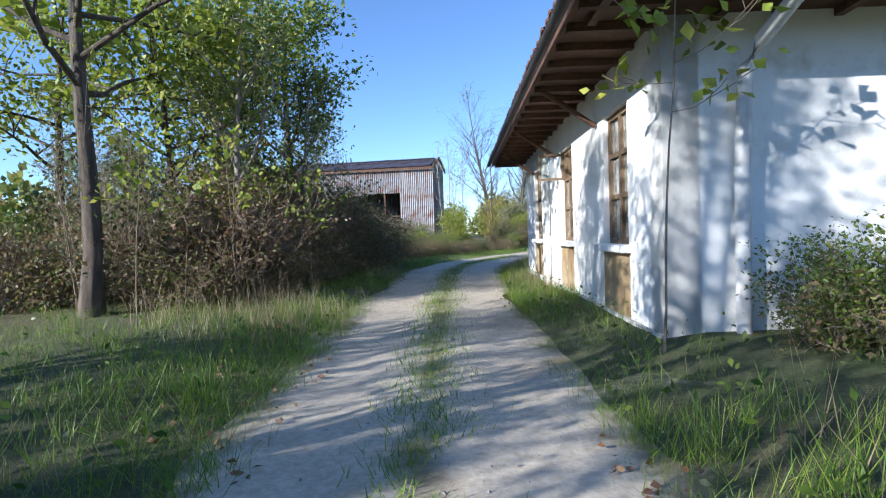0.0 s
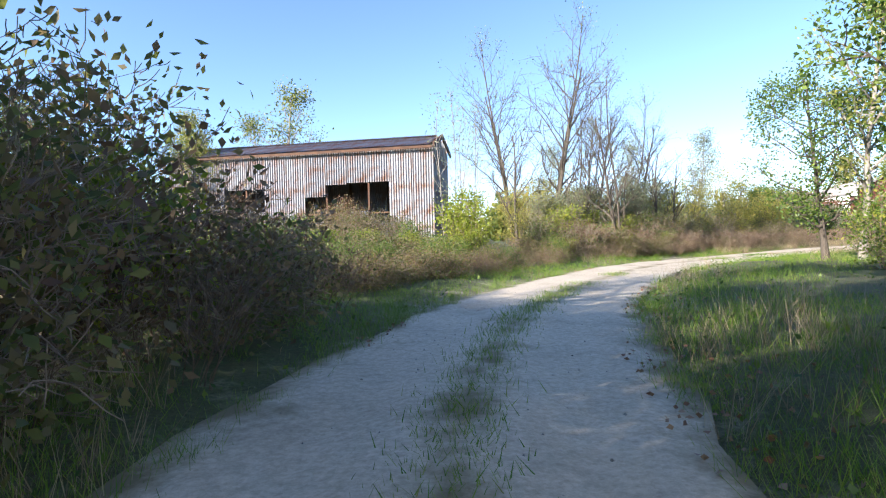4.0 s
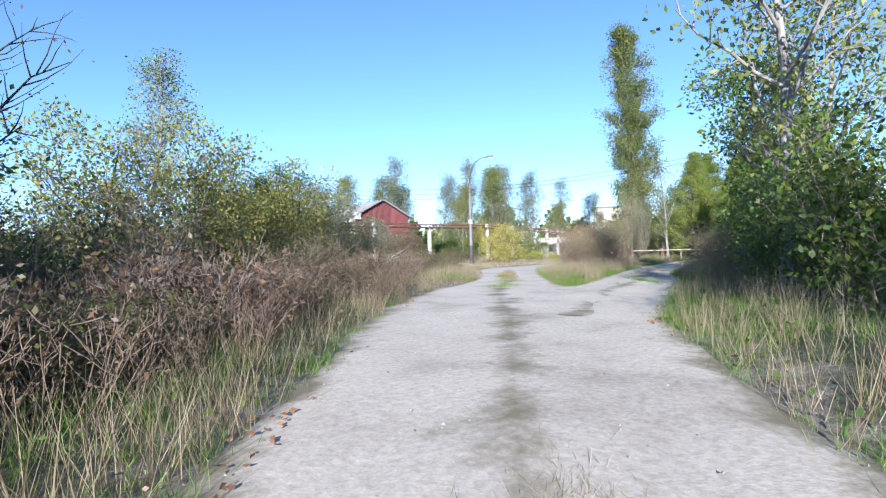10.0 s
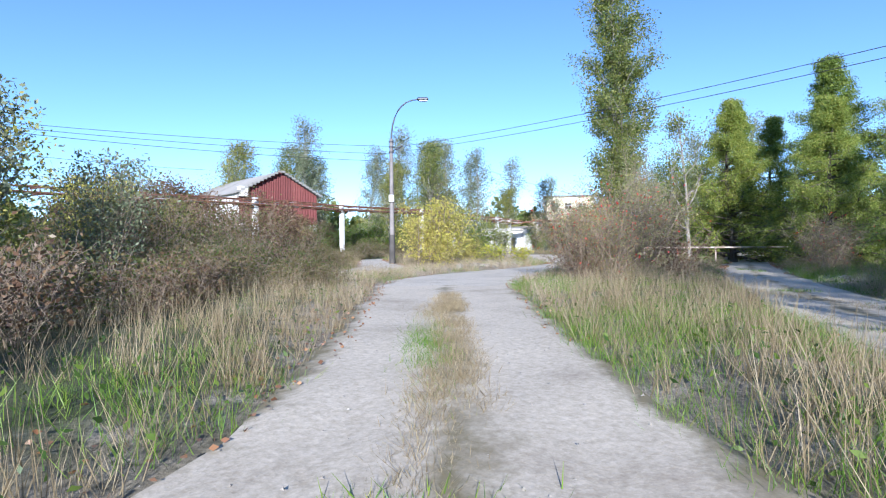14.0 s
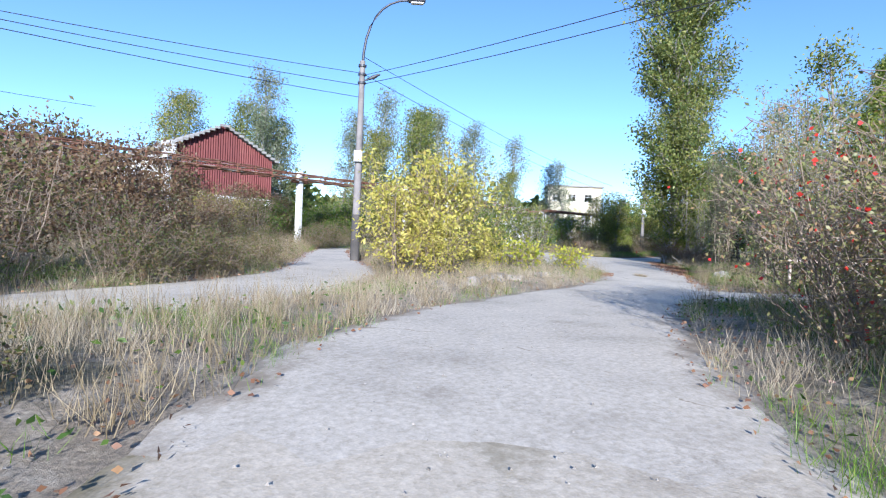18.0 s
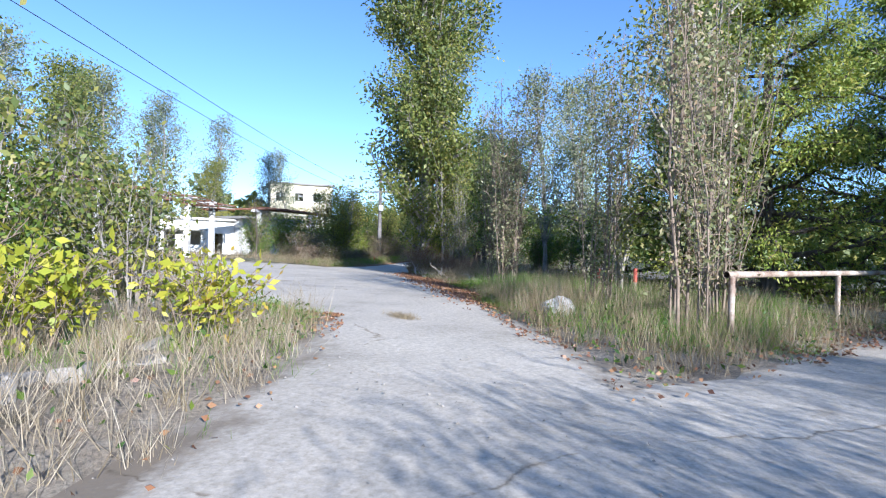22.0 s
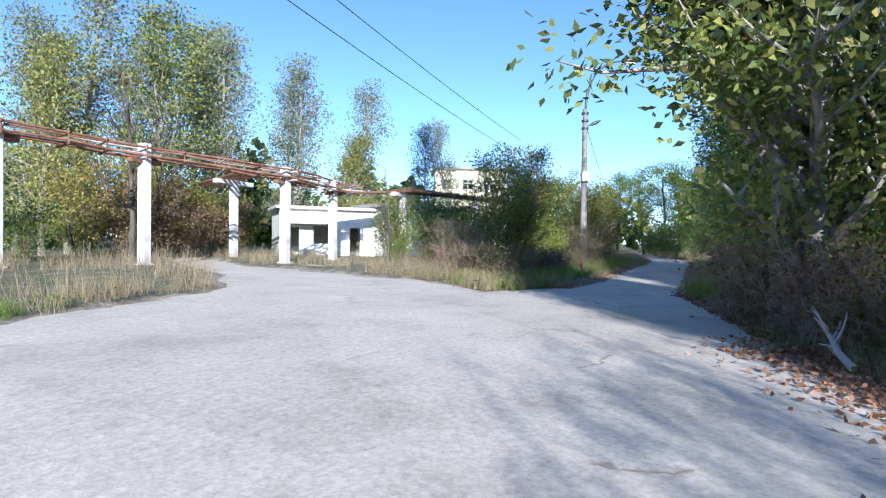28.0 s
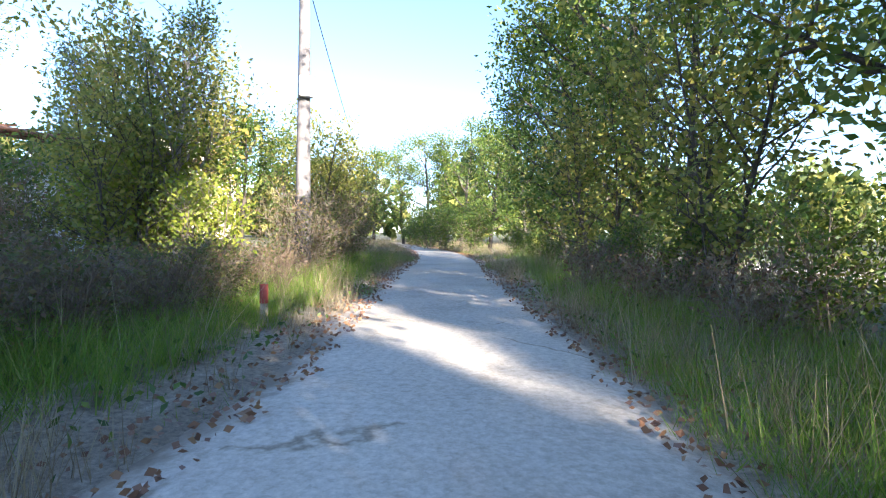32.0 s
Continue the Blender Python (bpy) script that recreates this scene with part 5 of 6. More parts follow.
K["hedge"] = kind(plant("green_shrub", 26, 3.3, 0.035, 11, 1.3, 3800, 0.13, L_GREEN, M_TWIG, "dense green roadside shrub", "shrub", low=0.05, rise=0.55, subs=4, stems=8, splay=0.3, puff=0.28, parts=("stem", "foliage")))
K["brown"] = kind(plant("withered_shrub", 27, 2.0, 0.02, 8, 0.9, 800, 0.11, L_BROWN, M_TWIG, "withered brown shrub with dry twigs", "shrub", low=0.1, rise=0.5, subs=5, stems=12, splay=0.4, lean=0.3, puff=0.18, parts=("stem", "foliage")))
K["rose"] = kind(plant("rose_shrub", 28, 3.2, 0.024, 10, 1.3, 4200, 0.06, L_ROSE, M_TWIG, "arching wild rose shrub with red hips", "shrub", low=0.08, rise=0.45, subs=5, stems=11, splay=0.4, lean=0.3, puff=0.24, extra=("fruit", 170, 0.055, L_BERRY), parts=("stem", "foliage")))
K["olive"] = kind(plant("silver_shrub", 29, 5.0, 0.06, 14, 1.6, 3600, 0.13, L_SILVER, M_TWIG, "upright grey-green shrub with slender shoots", "shrub", low=0.15, rise=0.85, subs=4, stems=5, splay=0.15, puff=0.26, parts=("stem", "foliage")))
K["creeper"] = kind(plant("creeper_mound", 30, 4.2, 0.03, 8, 1.2, 2600, 0.14, L_BROWN, M_TWIG, "rust-coloured creeper climbing over a ruin", "creeper", low=0.1, rise=0.5, subs=4, stems=5, splay=0.12, puff=0.3, parts=("stem", "foliage")))

K["stalks"] = kind(plant("dry_stalk_clump", 51, 1.1, 0.007, 4, 0.35, 90, 0.06, L_BROWN, M_REDSTALK, "clump of dry red-brown weed stalks", "weeds", low=0.3, rise=0.7, subs=2, stems=18, splay=0.4, lean=0.5, puff=0.06, k=4, parts=("stem", "foliage")))
K["golden"] = kind(plant("autumn_tree", 52, 6.4, 0.08, 16, 2.1, 4200, 0.15, L_GOLD, M_BARK, "small bushy tree turning yellow-green", low=0.12, rise=0.65, subs=4, stems=3, splay=0.12, puff=0.32))
K["wisp"] = kind(plant("young_birch", 53, 10.0, 0.05, 22, 0.9, 900, 0.12, L_SILVER, M_PALEBARK, "tall thin young birch with few pale leaves", low=0.12, rise=0.95, subs=3, stems=3, splay=0.03, lean=0.06, puff=0.25, profile=COLUMN))
K["bigleaf"] = kind(plant("yellow_green_shrub", 54, 1.1, 0.014, 6, 0.55, 330, 0.13, L_LIMEYELLOW, M_TWIG, "low shrub with broad lime-yellow leaves", "shrub", low=0.3, rise=0.5, subs=2, stems=6, splay=0.35, puff=0.1, droop=0.5, slim=0.5, parts=("stem", "foliage")))
K["clump"] = kind(plant("leafy_sapling_clump", 55, 3.6, 0.035, 9, 0.9, 1300, 0.13, L_POPLAR, M_PALEBARK, "clump of leafy saplings with pale bare stems", "sapling", low=0.35, rise=0.75, subs=3, stems=8, splay=0.1, lean=0.15, puff=0.22))

rnd = random.Random(77)



def scatter(kindname, spots, s=(0.85, 1.15)):
    for x, y, *k in spots:
        f = (k[0] if k else 1.0) * rnd.uniform(*s)
        put(K[kindname], x, y, f, rnd.uniform(0, 360), -0.03)


def row(kindname, a, b, n, jitter=0.7, s=(0.8, 1.2), k=1.0):
    for i in range(n):
        q = (i + 0.5) / n
        scatter(kindname, [(a[0] + (b[0] - a[0]) * q + rnd.uniform(-jitter, jitter), a[1] + (b[1] - a[1]) * q + rnd.uniform(-jitter, jitter), k)], s)


def beside(kindname, way, x0, x1, off, n, k=1.0, side=1, jitter=0.35):
    """Plants along the edge of a way between two x, off metres out from it."""
    pts = way[(way[:, 0] >= x0) & (way[:, 0] <= x1)]
    d = unit(np.gradient(pts[:, :2], axis=0))
    for i in range(n):
        j = min(len(pts) - 1, int((i + 0.5) / n * len(pts)))
        q = pts[j, :2] + np.array([-d[j, 1], d[j, 0]]) * side * (pts[j, 2] / 2 + off + rnd.uniform(-jitter, jitter))
        scatter(kindname, [(q[0], q[1], k)], (0.75, 1.25))


# first stretch: thicket on the one side, bushes against the house on the other
scatter("walnut", [(-2.3, -13.4, 1.0)], (1, 1))
scatter("walnut", [(-6.5, -9.0, 0.9), (-3.0, -9.6, 0.8)])
# those south of y -18 stay unseen, added to dapple the house wall
scatter("gappy", [(-7.2, -12.6, 0.6), (-4.2, -19.8, 0.68), (-1.4, -21.2, 0.6), (-2.0, -18.4, 0.5), (-4.5, -20.4, 0.7), (-3.2, -22.8, 0.65), (-5.6, -23.6, 0.7), (-2.2, -24.4, 0.6)])
scatter("bramble", [(-1.3, -12.5, 0.6), (-3.6, -12.4, 0.75), (-0.6, -10.8, 0.6)])
scatter("brown", [(-2.2, -12.2, 0.9), (-4.6, -12.8, 0.9), (-0.8, -11.6, 0.8)])
scatter("gappy", [(-1.8, -9.4, 0.62), (-3.4, -6.6, 0.75), (-0.9, -7.4, 0.55)])
scatter("creeper", [(-1.3, -11.4, 0.62), (-1.6, -7.6, 0.7), (-1.4, -4.6, 0.7)])
scatter("sapling", [(5.6, -15.95, 0.9), (0.5, -11.2, 0.55), (-0.4, -12.4, 0.7), (-0.7, -14.6, 0.7), (10.5, -17.2, 0.9)])
scatter("edge", [(-1.6, -6.5, 0.85), (-5.5, -4.0, 0.9)])
row("bramble2", (-2.2, -12.0), (-1.6, 0.0), 7, 0.6, k=0.85)
row("lime", (-1.6, -11.5), (-1.0, -1.0), 4, 0.4, k=0.75)
row("stalks", (-0.7, -13.0), (0.0, 2.0), 9, 0.3, k=1.0)
row("bramble2", (-5.4, -11.5), (-4.6, 0.0), 4, 0.8, k=1.0)
row("bramble", (-9.0, -12.8), (-3.4, -12.2), 4, 0.5, k=0.8)
scatter("whips", [(-2.6, -13.0, 0.6), (-2.0, -8.5, 0.6), (-1.8, -4.5, 0.6), (-2.9, -11.6, 0.6)])
row("bramble", (-0.9, -12.0), (-0.6, 2.0), 6, 0.4, k=0.7)
row("brown", (-1.3, -12.2), (-1.0, 2.5), 8, 0.4, k=1.0)
row("hedge", (-12.0, -14.0), (-11.0, 2.0), 4, 1.2, k=0.9)
scatter("hedge", [(7.6, -16.5, 0.36), (8.6, -16.6, 0.42), (9.8, -16.7, 0.48), (6.9, -16.2, 0.3)])
scatter("bramble", [(7.2, -16.3, 0.5), (8.4, -16.4, 0.55)])
scatter("lime", [(9.2, -16.6, 0.45)])
# round the shed
scatter("lime", [(1.0, 16.2, 1.15), (1.3, 15.4, 0.75)], (1, 1))
scatter("wisp", [(0.2, 18.9, 1.0), (0.9, 19.8, 0.85)])
row("bramble", (-12.0, 11.0), (0.0, 12.0), 9, 1.2, k=0.5)
row("bramble", (-15.0, 17.0), (-1.0, 18.0), 9, 1.2, k=0.55)
row("bramble2", (-20.0, 29.5), (-4.0, 30.5), 9, 1.0, k=0.9)
row("bramble", (-1.5, 3.5), (3.0, 15.0), 9, 0.4, k=0.42)
row("bramble", (-2.5, -0.5), (0.4, 7.0), 8, 0.4, k=0.4)
row("hedge", (-3.5, 1.0), (0.0, 9.0), 6, 0.5, k=0.3)
row("bramble", (-4.0, 5.0), (1.0, 17.5), 9, 0.7, k=0.6)
row("hedge", (-8.0, 5.0), (-2.0, 20.0), 8, 0.9, k=0.5)
row("bramble2", (-11.0, 8.0), (-4.0, 24.0), 9, 1.0, k=0.75)
row("lime", (-6.0, 9.0), (0.0, 19.5), 5, 1.0, k=0.55)
row("stalks", (-1.0, 3.0), (3.6, 15.5), 5, 0.5, k=0.8)
row("hedge", (-2.0, 6.0), (2.6, 17.0), 7, 0.6, k=0.36)
scatter("creeper", [(-10.0, 32.6, 1.15), (-8.4, 32.7, 1.0), (-16.5, 32.2, 1.15), (-18.0, 32.0, 0.9)])
scatter("bare", [(5.2, 27.2, 1.0), (6.9, 25.6, 0.8), (8.0, 29.6, 1.0), (8.9, 23.6, 0.75), (3.5, 33.0, 1.0), (11.5, 33.5, 0.9)])
row("brown", (3.5, 18.5), (10.5, 24.5), 5, 0.8, k=0.8)
scatter("hedge", [(4.6, 20.6, 0.5), (7.9, 22.4, 0.5), (10.6, 25.6, 0.55)])
scatter("lime", [(5.6, 22.6, 0.9), (9.4, 25.0, 0.8), (7.4, 25.6, 1.0)])
scatter("whips", [(6.4, 24.0, 0.7), (4.2, 23.2, 0.6)])
row("golden", (2.5, 25.0), (12.0, 30.5), 5, 1.0, k=0.55)
row("olive", (2.5, 24.0), (12.0, 30.0), 3, 1.2, k=0.7)
row("bramble", (3.0, 16.5), (12.0, 25.5), 8, 0.6, k=0.6)
row("golden", (3.0, 30.0), (14.0, 36.0), 6, 1.2, k=0.7)
scatter("golden", [(20.0, 37.5, 0.6), (24.0, 41.5, 0.65), (27.0, 45.5, 0.6)])
scatter("golden", [(17.7, 41.3, 0.85), (22.5, 45.0, 0.95), (14.5, 43.0, 0.9)])
scatter("gappy", [(-18.5, 46.0, 1.25), (-21.5, 46.0, 1.1)])
scatter("aspen", [(-30.0, 44.0, 0.75), (-22.0, 36.0, 0.8), (-34.0, 33.0, 0.9)])
scatter("edge2", [(-25.0, 22.0, 0.8), (-24.0, 14.0, 0.8), (-30.0, 8.0, 0.9)])
# right of the first bend
scatter("gappy", [(15.6, 14.8, 0.85), (20.5, 17.5, 0.9)])
scatter("edge", [(17.4, 14.0, 0.8)])
scatter("edge2", [(14.6, 15.2, 0.58)])
scatter("edge", [(12.6, 6.0, 0.9), (10.5, -1.0, 0.9), (18.5, 9.5, 1.0)])
row("hedge", (13.0, 8.0), (24.0, 22.5), 7, 1.0, k=0.8)
# left bank on the way to the fork
BEND = WAYS[0][WAYS[0][:, 1] > 3.0]
beside("bramble", BEND, 4.2, 24.0, 1.7, 16, 0.36)
beside("hedge", BEND, 4.6, 16.0, 2.4, 6, 0.33)
beside("brown", BEND, 8.0, 24.0, 2.2, 9, 0.5)
beside("stalks", BEND, 4.2, 21.0, 1.3, 9, 0.7)
beside("lime", BEND, 5.0, 20.0, 2.6, 5, 0.35)
beside("bramble2", BEND, 8.0, 30.0, 4.0, 12, 0.6, 1, 0.8)
beside("hedge", BEND, 10.0, 22.0, 5.5, 5, 0.6, 1, 0.8)
scatter("olive", [(7.6, 27.0, 0.8), (10.4, 28.8, 0.85), (12.8, 31.0, 0.9), (5.0, 24.6, 0.7)])
scatter("bare2", [(9.6, 26.8, 0.7), (12.0, 29.2, 0.75), (3.4, 28.0, 0.9), (14.5, 33.5, 0.8)])
beside("brown", BEND, 24.0, 38.0, 3.0, 8, 0.6, 1, 0.7)
row("bramble", (12.5, 26.0), (27.0, 39.0), 10, 0.8, k=0.42)
row("brown", (11.5, 25.5), (30.0, 42.5), 14, 0.9, k=0.62)
row("stalks", (9.5, 21.8), (24.5, 35.5), 12, 0.5, k=0.9)
row("stalks", (10.5, 24.5), (26.0, 39.0), 13, 0.8, k=1.0)
row("stalks", (11.0, 28.0), (26.0, 41.5), 8, 1.0, k=1.1)
row("bramble2", (10.0, 32.0), (30.0, 48.0), 10, 1.3, k=0.62)
row("olive", (12.0, 38.0), (24.0, 48.0), 6, 2.0, k=0.75)
scatter("golden", [(25.9, 53.7, 0.95), (28.6, 54.7, 0.95), (17.0, 48.1, 0.55), (31.5, 52.6, 0.7)])
scatter("wisp", [(21.0, 50.0, 0.95)])
scatter("birch", [(21.4, 50.9, 0.86), (13.0, 44.0, 0.6), (6.0, 48.0, 0.7)])
scatter("hedge", [(23.3, 46.2, 1.1), (26.5, 49.0, 0.95), (21.0, 41.5, 0.6)])
scatter("olive", [(30.4, 49.0, 0.9), (28.5, 46.1, 1.0), (29.1, 50.0, 1.05), (33.5, 50.0, 0.7)], (0.95, 1.05))
scatter("edge", [(25.5, 46.0, 0.6), (30.0, 57.5, 0.7)])
scatter("golden", [(35.5, 56.5, 0.6), (39.0, 60.0, 0.6)])
row("bramble2", (35.0, 54.0), (42.0, 58.0), 4, 0.8, k=0.8)
scatter("yellow", [(31.0, 53.0, 1.1), (36.0, 60.0, 1.1), (25.0, 50.0, 1.0)])
row("bramble", (30.0, 43.0), (37.5, 49.0), 6, 0.7, k=0.62)
row("bramble2", (33.5, 47.2), (38.6, 50.6), 5, 0.6, k=0.38)
row("bramble", (36.0, 46.6), (39.4, 49.0), 4, 0.4, k=0.42)
row("bramble2", (33.0, 52.0), (43.0, 57.0), 7, 1.0, k=0.5)
row("creeper", (42.0, 58.0), (50.0, 68.0), 6, 1.4, k=0.7)
row("bramble", (43.0, 55.6), (49.0, 61.0), 5, 0.6, k=0.5)
# right of the fork
scatter("gappy", [(64.2, 46.2, 0.85)])
scatter("gappy", [(28.3, 26.2, 1.05), (33.5, 27.0, 0.85)])
scatter("edge", [(39.5, 30.0, 1.0), (24.8, 22.0, 0.8)])
scatter("young", [(38.0, 29.2, 1.0)])
row("hedge", (24.0, 23.5), (44.0, 32.5), 9, 0.8, k=0.85)
row("rose", (30.0, 27.8), (50.0, 35.6), 8, 0.8, k=0.75)
# island and wild roses
scatter("rose", [(45.2, 43.5, 0.95), (46.8, 44.5, 1.0), (44.4, 42.2, 0.8), (48.8, 45.0, 1.0), (47.6, 43.0, 1.1), (49.6, 43.4, 1.0)])
scatter("brown", [(44.0, 43.0, 0.7), (47.0, 41.0, 0.9)])
# conifers behind the barrier
scatter("conifer", [(66.5, 44.3, 1.0), (71.0, 45.6, 1.08), (64.0, 39.0, 0.95), (69.0, 40.0, 1.05), (60.0, 38.5, 0.75), (56.5, 35.5, 0.7), (75.0, 43.5, 0.9), (67.0, 36.0, 1.15)])
scatter("edge2", [(48.5, 33.0, 0.6), (44.0, 29.0, 0.6)])
row("rose", (52.0, 37.5), (60.0, 39.0), 3, 0.6, k=0.7)
# poplars and saplings by the bend
scatter("poplar", [(77.0, 56.2, 1.05), (76.2, 56.0, 0.7)], (1, 1))
scatter("brown", [(75.6, 55.8, 0.8), (76.3, 56.2, 0.7), (77.6, 56.8, 0.7), (75.0, 55.0, 0.6)])
scatter("lime", [(78.0, 56.4, 0.8), (76.2, 55.4, 0.6)])
scatter("young", [(76.2, 54.8, 1.1), (75.4, 54.0, 0.55), (66.4, 48.0, 0.7)])
scatter("shoots", [(59.6, 47.6, 1.0), (60.9, 46.9, 1.05), (62.9, 48.7, 1.0), (68.6, 51.2, 1.1), (69.4, 51.4, 1.0), (70.2, 51.8, 1.0)])
scatter("whips", [(60.8, 46.8, 0.9), (69.0, 51.2, 0.7), (75.2, 54.4, 0.5), (74.4, 53.6, 0.45)])
row("stalks", (72.4, 53.4), (75.6, 54.4), 6, 0.35, k=0.85)
row("bramble", (74.5, 55.0), (79.0, 56.9), 4, 0.2, k=0.36)
row("hedge", (78.0, 48.5), (86.0, 51.0), 4, 1.0, k=0.8)
scatter("birch", [(80.5, 50.5, 0.7), (84.0, 48.5, 0.8), (88.0, 49.5, 0.75)])
# yellow shrub and its neighbours on the kerbed island
scatter("yellow", [(50.6, 55.1, 1.0), (51.8, 54.9, 0.85), (49.5, 54.7, 0.72), (53.4, 54.9, 0.45), (50.2, 53.9, 0.5)], (0.97, 1.03))
scatter("clump", [(58.5, 57.4, 1.0), (57.4, 57.9, 1.0), (59.2, 56.6, 0.85), (58.2, 55.9, 0.7)])
scatter("bigleaf", [(56.3, 53.2, 1.0), (55.2, 54.2, 1.0), (55.6, 54.6, 0.9), (56.6, 53.4, 0.8), (54.5, 55.0, 0.8)])
scatter("hedge", [(57.0, 57.0, 0.7), (60.0, 59.5, 0.6)])
scatter("lime", [(68.1, 64.9, 0.45), (67.2, 64.2, 0.4), (61.0, 60.0, 0.5)])
# ruin with creeper, shrubs under the rack
scatter("creeper", [(57.0, 82.5, 1.2), (59.5, 81.5, 1.0), (55.0, 80.5, 1.3), (52.0, 79.5, 1.0), (62.5, 84.6, 1.1), (49.0, 80.0, 1.2), (46.0, 79.0, 1.1), (58.5, 85.8, 1.1), (60.5, 86.3, 0.9), (65.0, 86.4, 1.1), (64.0, 83.0, 0.8), (53.5, 84.0, 1.4), (50.0, 86.0, 1.5), (46.0, 85.0, 1.5)])
row("creeper", (40.0, 80.0), (54.0, 88.0), 7, 2.0, k=1.5)
row("bramble2", (50.0, 74.0), (60.0, 78.0), 5, 1.0, k=0.9)
scatter("yellow", [(58.6, 80.2, 0.9), (56.0, 79.6, 0.8)])
row("bramble2", (30.0, 62.0), (50.0, 71.0), 8, 1.8, k=0.75)
row("creeper", (36.0, 70.0), (48.0, 75.0), 5, 1.2, k=1.0)
row("bramble", (53.0, 69.5), (70.0, 76.5), 8, 1.0, k=0.7)
row("hedge", (62.0, 83.0), (80.0, 87.0), 7, 1.5, k=1.0)
scatter("birch", [(85.4, 95.9, 0.95), (90.4, 93.5, 0.95), (93.5, 92.5, 1.1), (101.0, 92.0, 1.05), (106.0, 90.0, 0.95), (66.0, 104.0, 1.0), (73.0, 97.0, 1.0), (109.0, 84.0, 0.8), (113.0, 83.0, 0.8), (84.0, 100.0, 1.0), (97.0, 97.0, 1.1), (87.0, 97.5, 1.15), (91.5, 99.0, 1.1), (75.0, 101.0, 1.0), (103.0, 96.0, 1.1), (70.0, 94.0, 0.8)])
scatter("aspen", [(88.0, 90.0, 0.95), (82.5, 92.5, 0.9), (94.0, 95.5, 1.1), (74.0, 99.0, 0.9), (63.0, 102.0, 1.0), (70.0, 100.0, 0.85), (104.0, 88.5, 0.7)])
scatter("bare2", [(82.6, 83.4, 1.35), (85.5, 86.0, 1.0)])
row("golden", (81.5, 87.0), (94.0, 90.5), 6, 0.8, k=0.85)
row("creeper", (82.0, 85.5), (93.0, 89.0), 5, 0.8, k=0.9)
row("golden", (100.0, 84.0), (112.0, 79.0), 4, 1.0, k=0.8)
row("hedge", (66.0, 92.0), (74.0, 92.0), 3, 1.0, k=0.9)
row("hedge", (82.0, 91.0), (94.0, 91.0), 5, 1.0, k=1.0)
# left of the last stretch
scatter("hedge", [(93.3, 75.2, 0.95), (95.5, 74.0, 1.0), (97.5, 72.5, 1.0), (91.0, 73.5, 0.5)])
scatter("gappy", [(91.2, 66.2, 0.55), (96.0, 70.5, 0.55)])
scatter("edge", [(95.5, 67.0, 0.5)])
scatter("lime", [(91.4, 66.5, 1.2), (89.6, 64.6, 0.8), (93.8, 69.5, 1.2)])
scatter("bare2", [(90.3, 73.6, 0.7)])
row("bramble", (84.2, 65.3), (90.5, 71.0), 6, 0.6, k=0.55)
row("bramble", (81.8, 63.6), (91.0, 64.2), 8, 0.4, k=0.5)
row("brown", (82.4, 65.0), (90.0, 68.0), 6, 0.6, k=0.6)
row("bramble2", (85.5, 66.5), (91.5, 69.5), 5, 0.6, k=0.6)
row("bramble2", (91.0, 64.3), (108.0, 66.6), 8, 0.6, k=0.7)
row("golden", (97.0, 66.2), (112.0, 68.0), 4, 0.6, k=0.75)
row("edge", (99.0, 69.0), (118.0, 71.0), 3, 1.0, k=0.6)
scatter("golden", [(92.6, 67.6, 1.0), (95.0, 68.6, 1.0), (90.6, 66.6, 0.8)])
row("stalks", (84.5, 63.4), (92.0, 63.9), 6, 0.4, k=0.8)
scatter("edge2", [(115.0, 60.6, 0.8), (123.0, 63.0, 0.8), (128.0, 66.0, 0.8), (134.0, 69.5, 0.9), (128.0, 76.0, 0.8), (140.0, 74.0, 0.9)])
row("hedge", (112.0, 61.5), (138.0, 70.0), 8, 0.8, k=0.8)
row("hedge", (84.0, 50.0), (108.0, 53.0), 6, 1.0, k=0.8)
# right of the last stretch
scatter("edge2", [(82.8, 53.4, 0.7), (86.6, 54.6, 0.8), (92.0, 56.2, 0.72), (95.2, 56.4, 0.85), (98.0, 57.2, 0.75), (101.0, 57.6, 0.8), (104.0, 58.0, 0.75), (111.0, 58.5, 0.75)])
scatter("edge", [(90.0, 53.0, 0.8)])
scatter("golden", [(89.2, 56.6, 0.75), (93.6, 57.4, 0.8)])
row("hedge", (83.0, 56.2), (108.0, 59.0), 10, 0.4, k=0.42)
row("brown", (79.0, 56.3), (92.0, 58.0), 6, 0.35, k=0.5)

# ---- woods in the distance ----
def build_woods():
    rng = np.random.default_rng(5)
    allv = []
    for i in range(760):
        a = rng.uniform(0, 2 * np.pi)
        r = rng.uniform(78, 180)
        cx, cy = 45 + math.cos(a) * r * 1.15, 35 + math.sin(a) * r * 1.1
        if off_way(cx, cy)[0] < 6:
            continue
        h = rng.uniform(6, 13) * (0.7 + 0.3 * (r / 190))
        n = 260
        u = unit(rng.normal(0, 1, (n, 3)))
        at = np.array([cx, cy, h * 0.55]) + u * np.array([h * 0.27, h * 0.27, h * 0.46]) * rng.uniform(0.5, 1.05, (n, 1))
        at[:, 2] = np.maximum(at[:, 2], 0.2)
        allv.append(leaf_corners(rng, at, u, 1.15, 0.3, 0.8))
    ob = new("far_woods", mesh_quads("far_woods", np.concatenate(allv), L_POPLAR))
    tagged(ob, "hazy ring of distant autumn woods", "woods", kind="stuff")


build_woods()


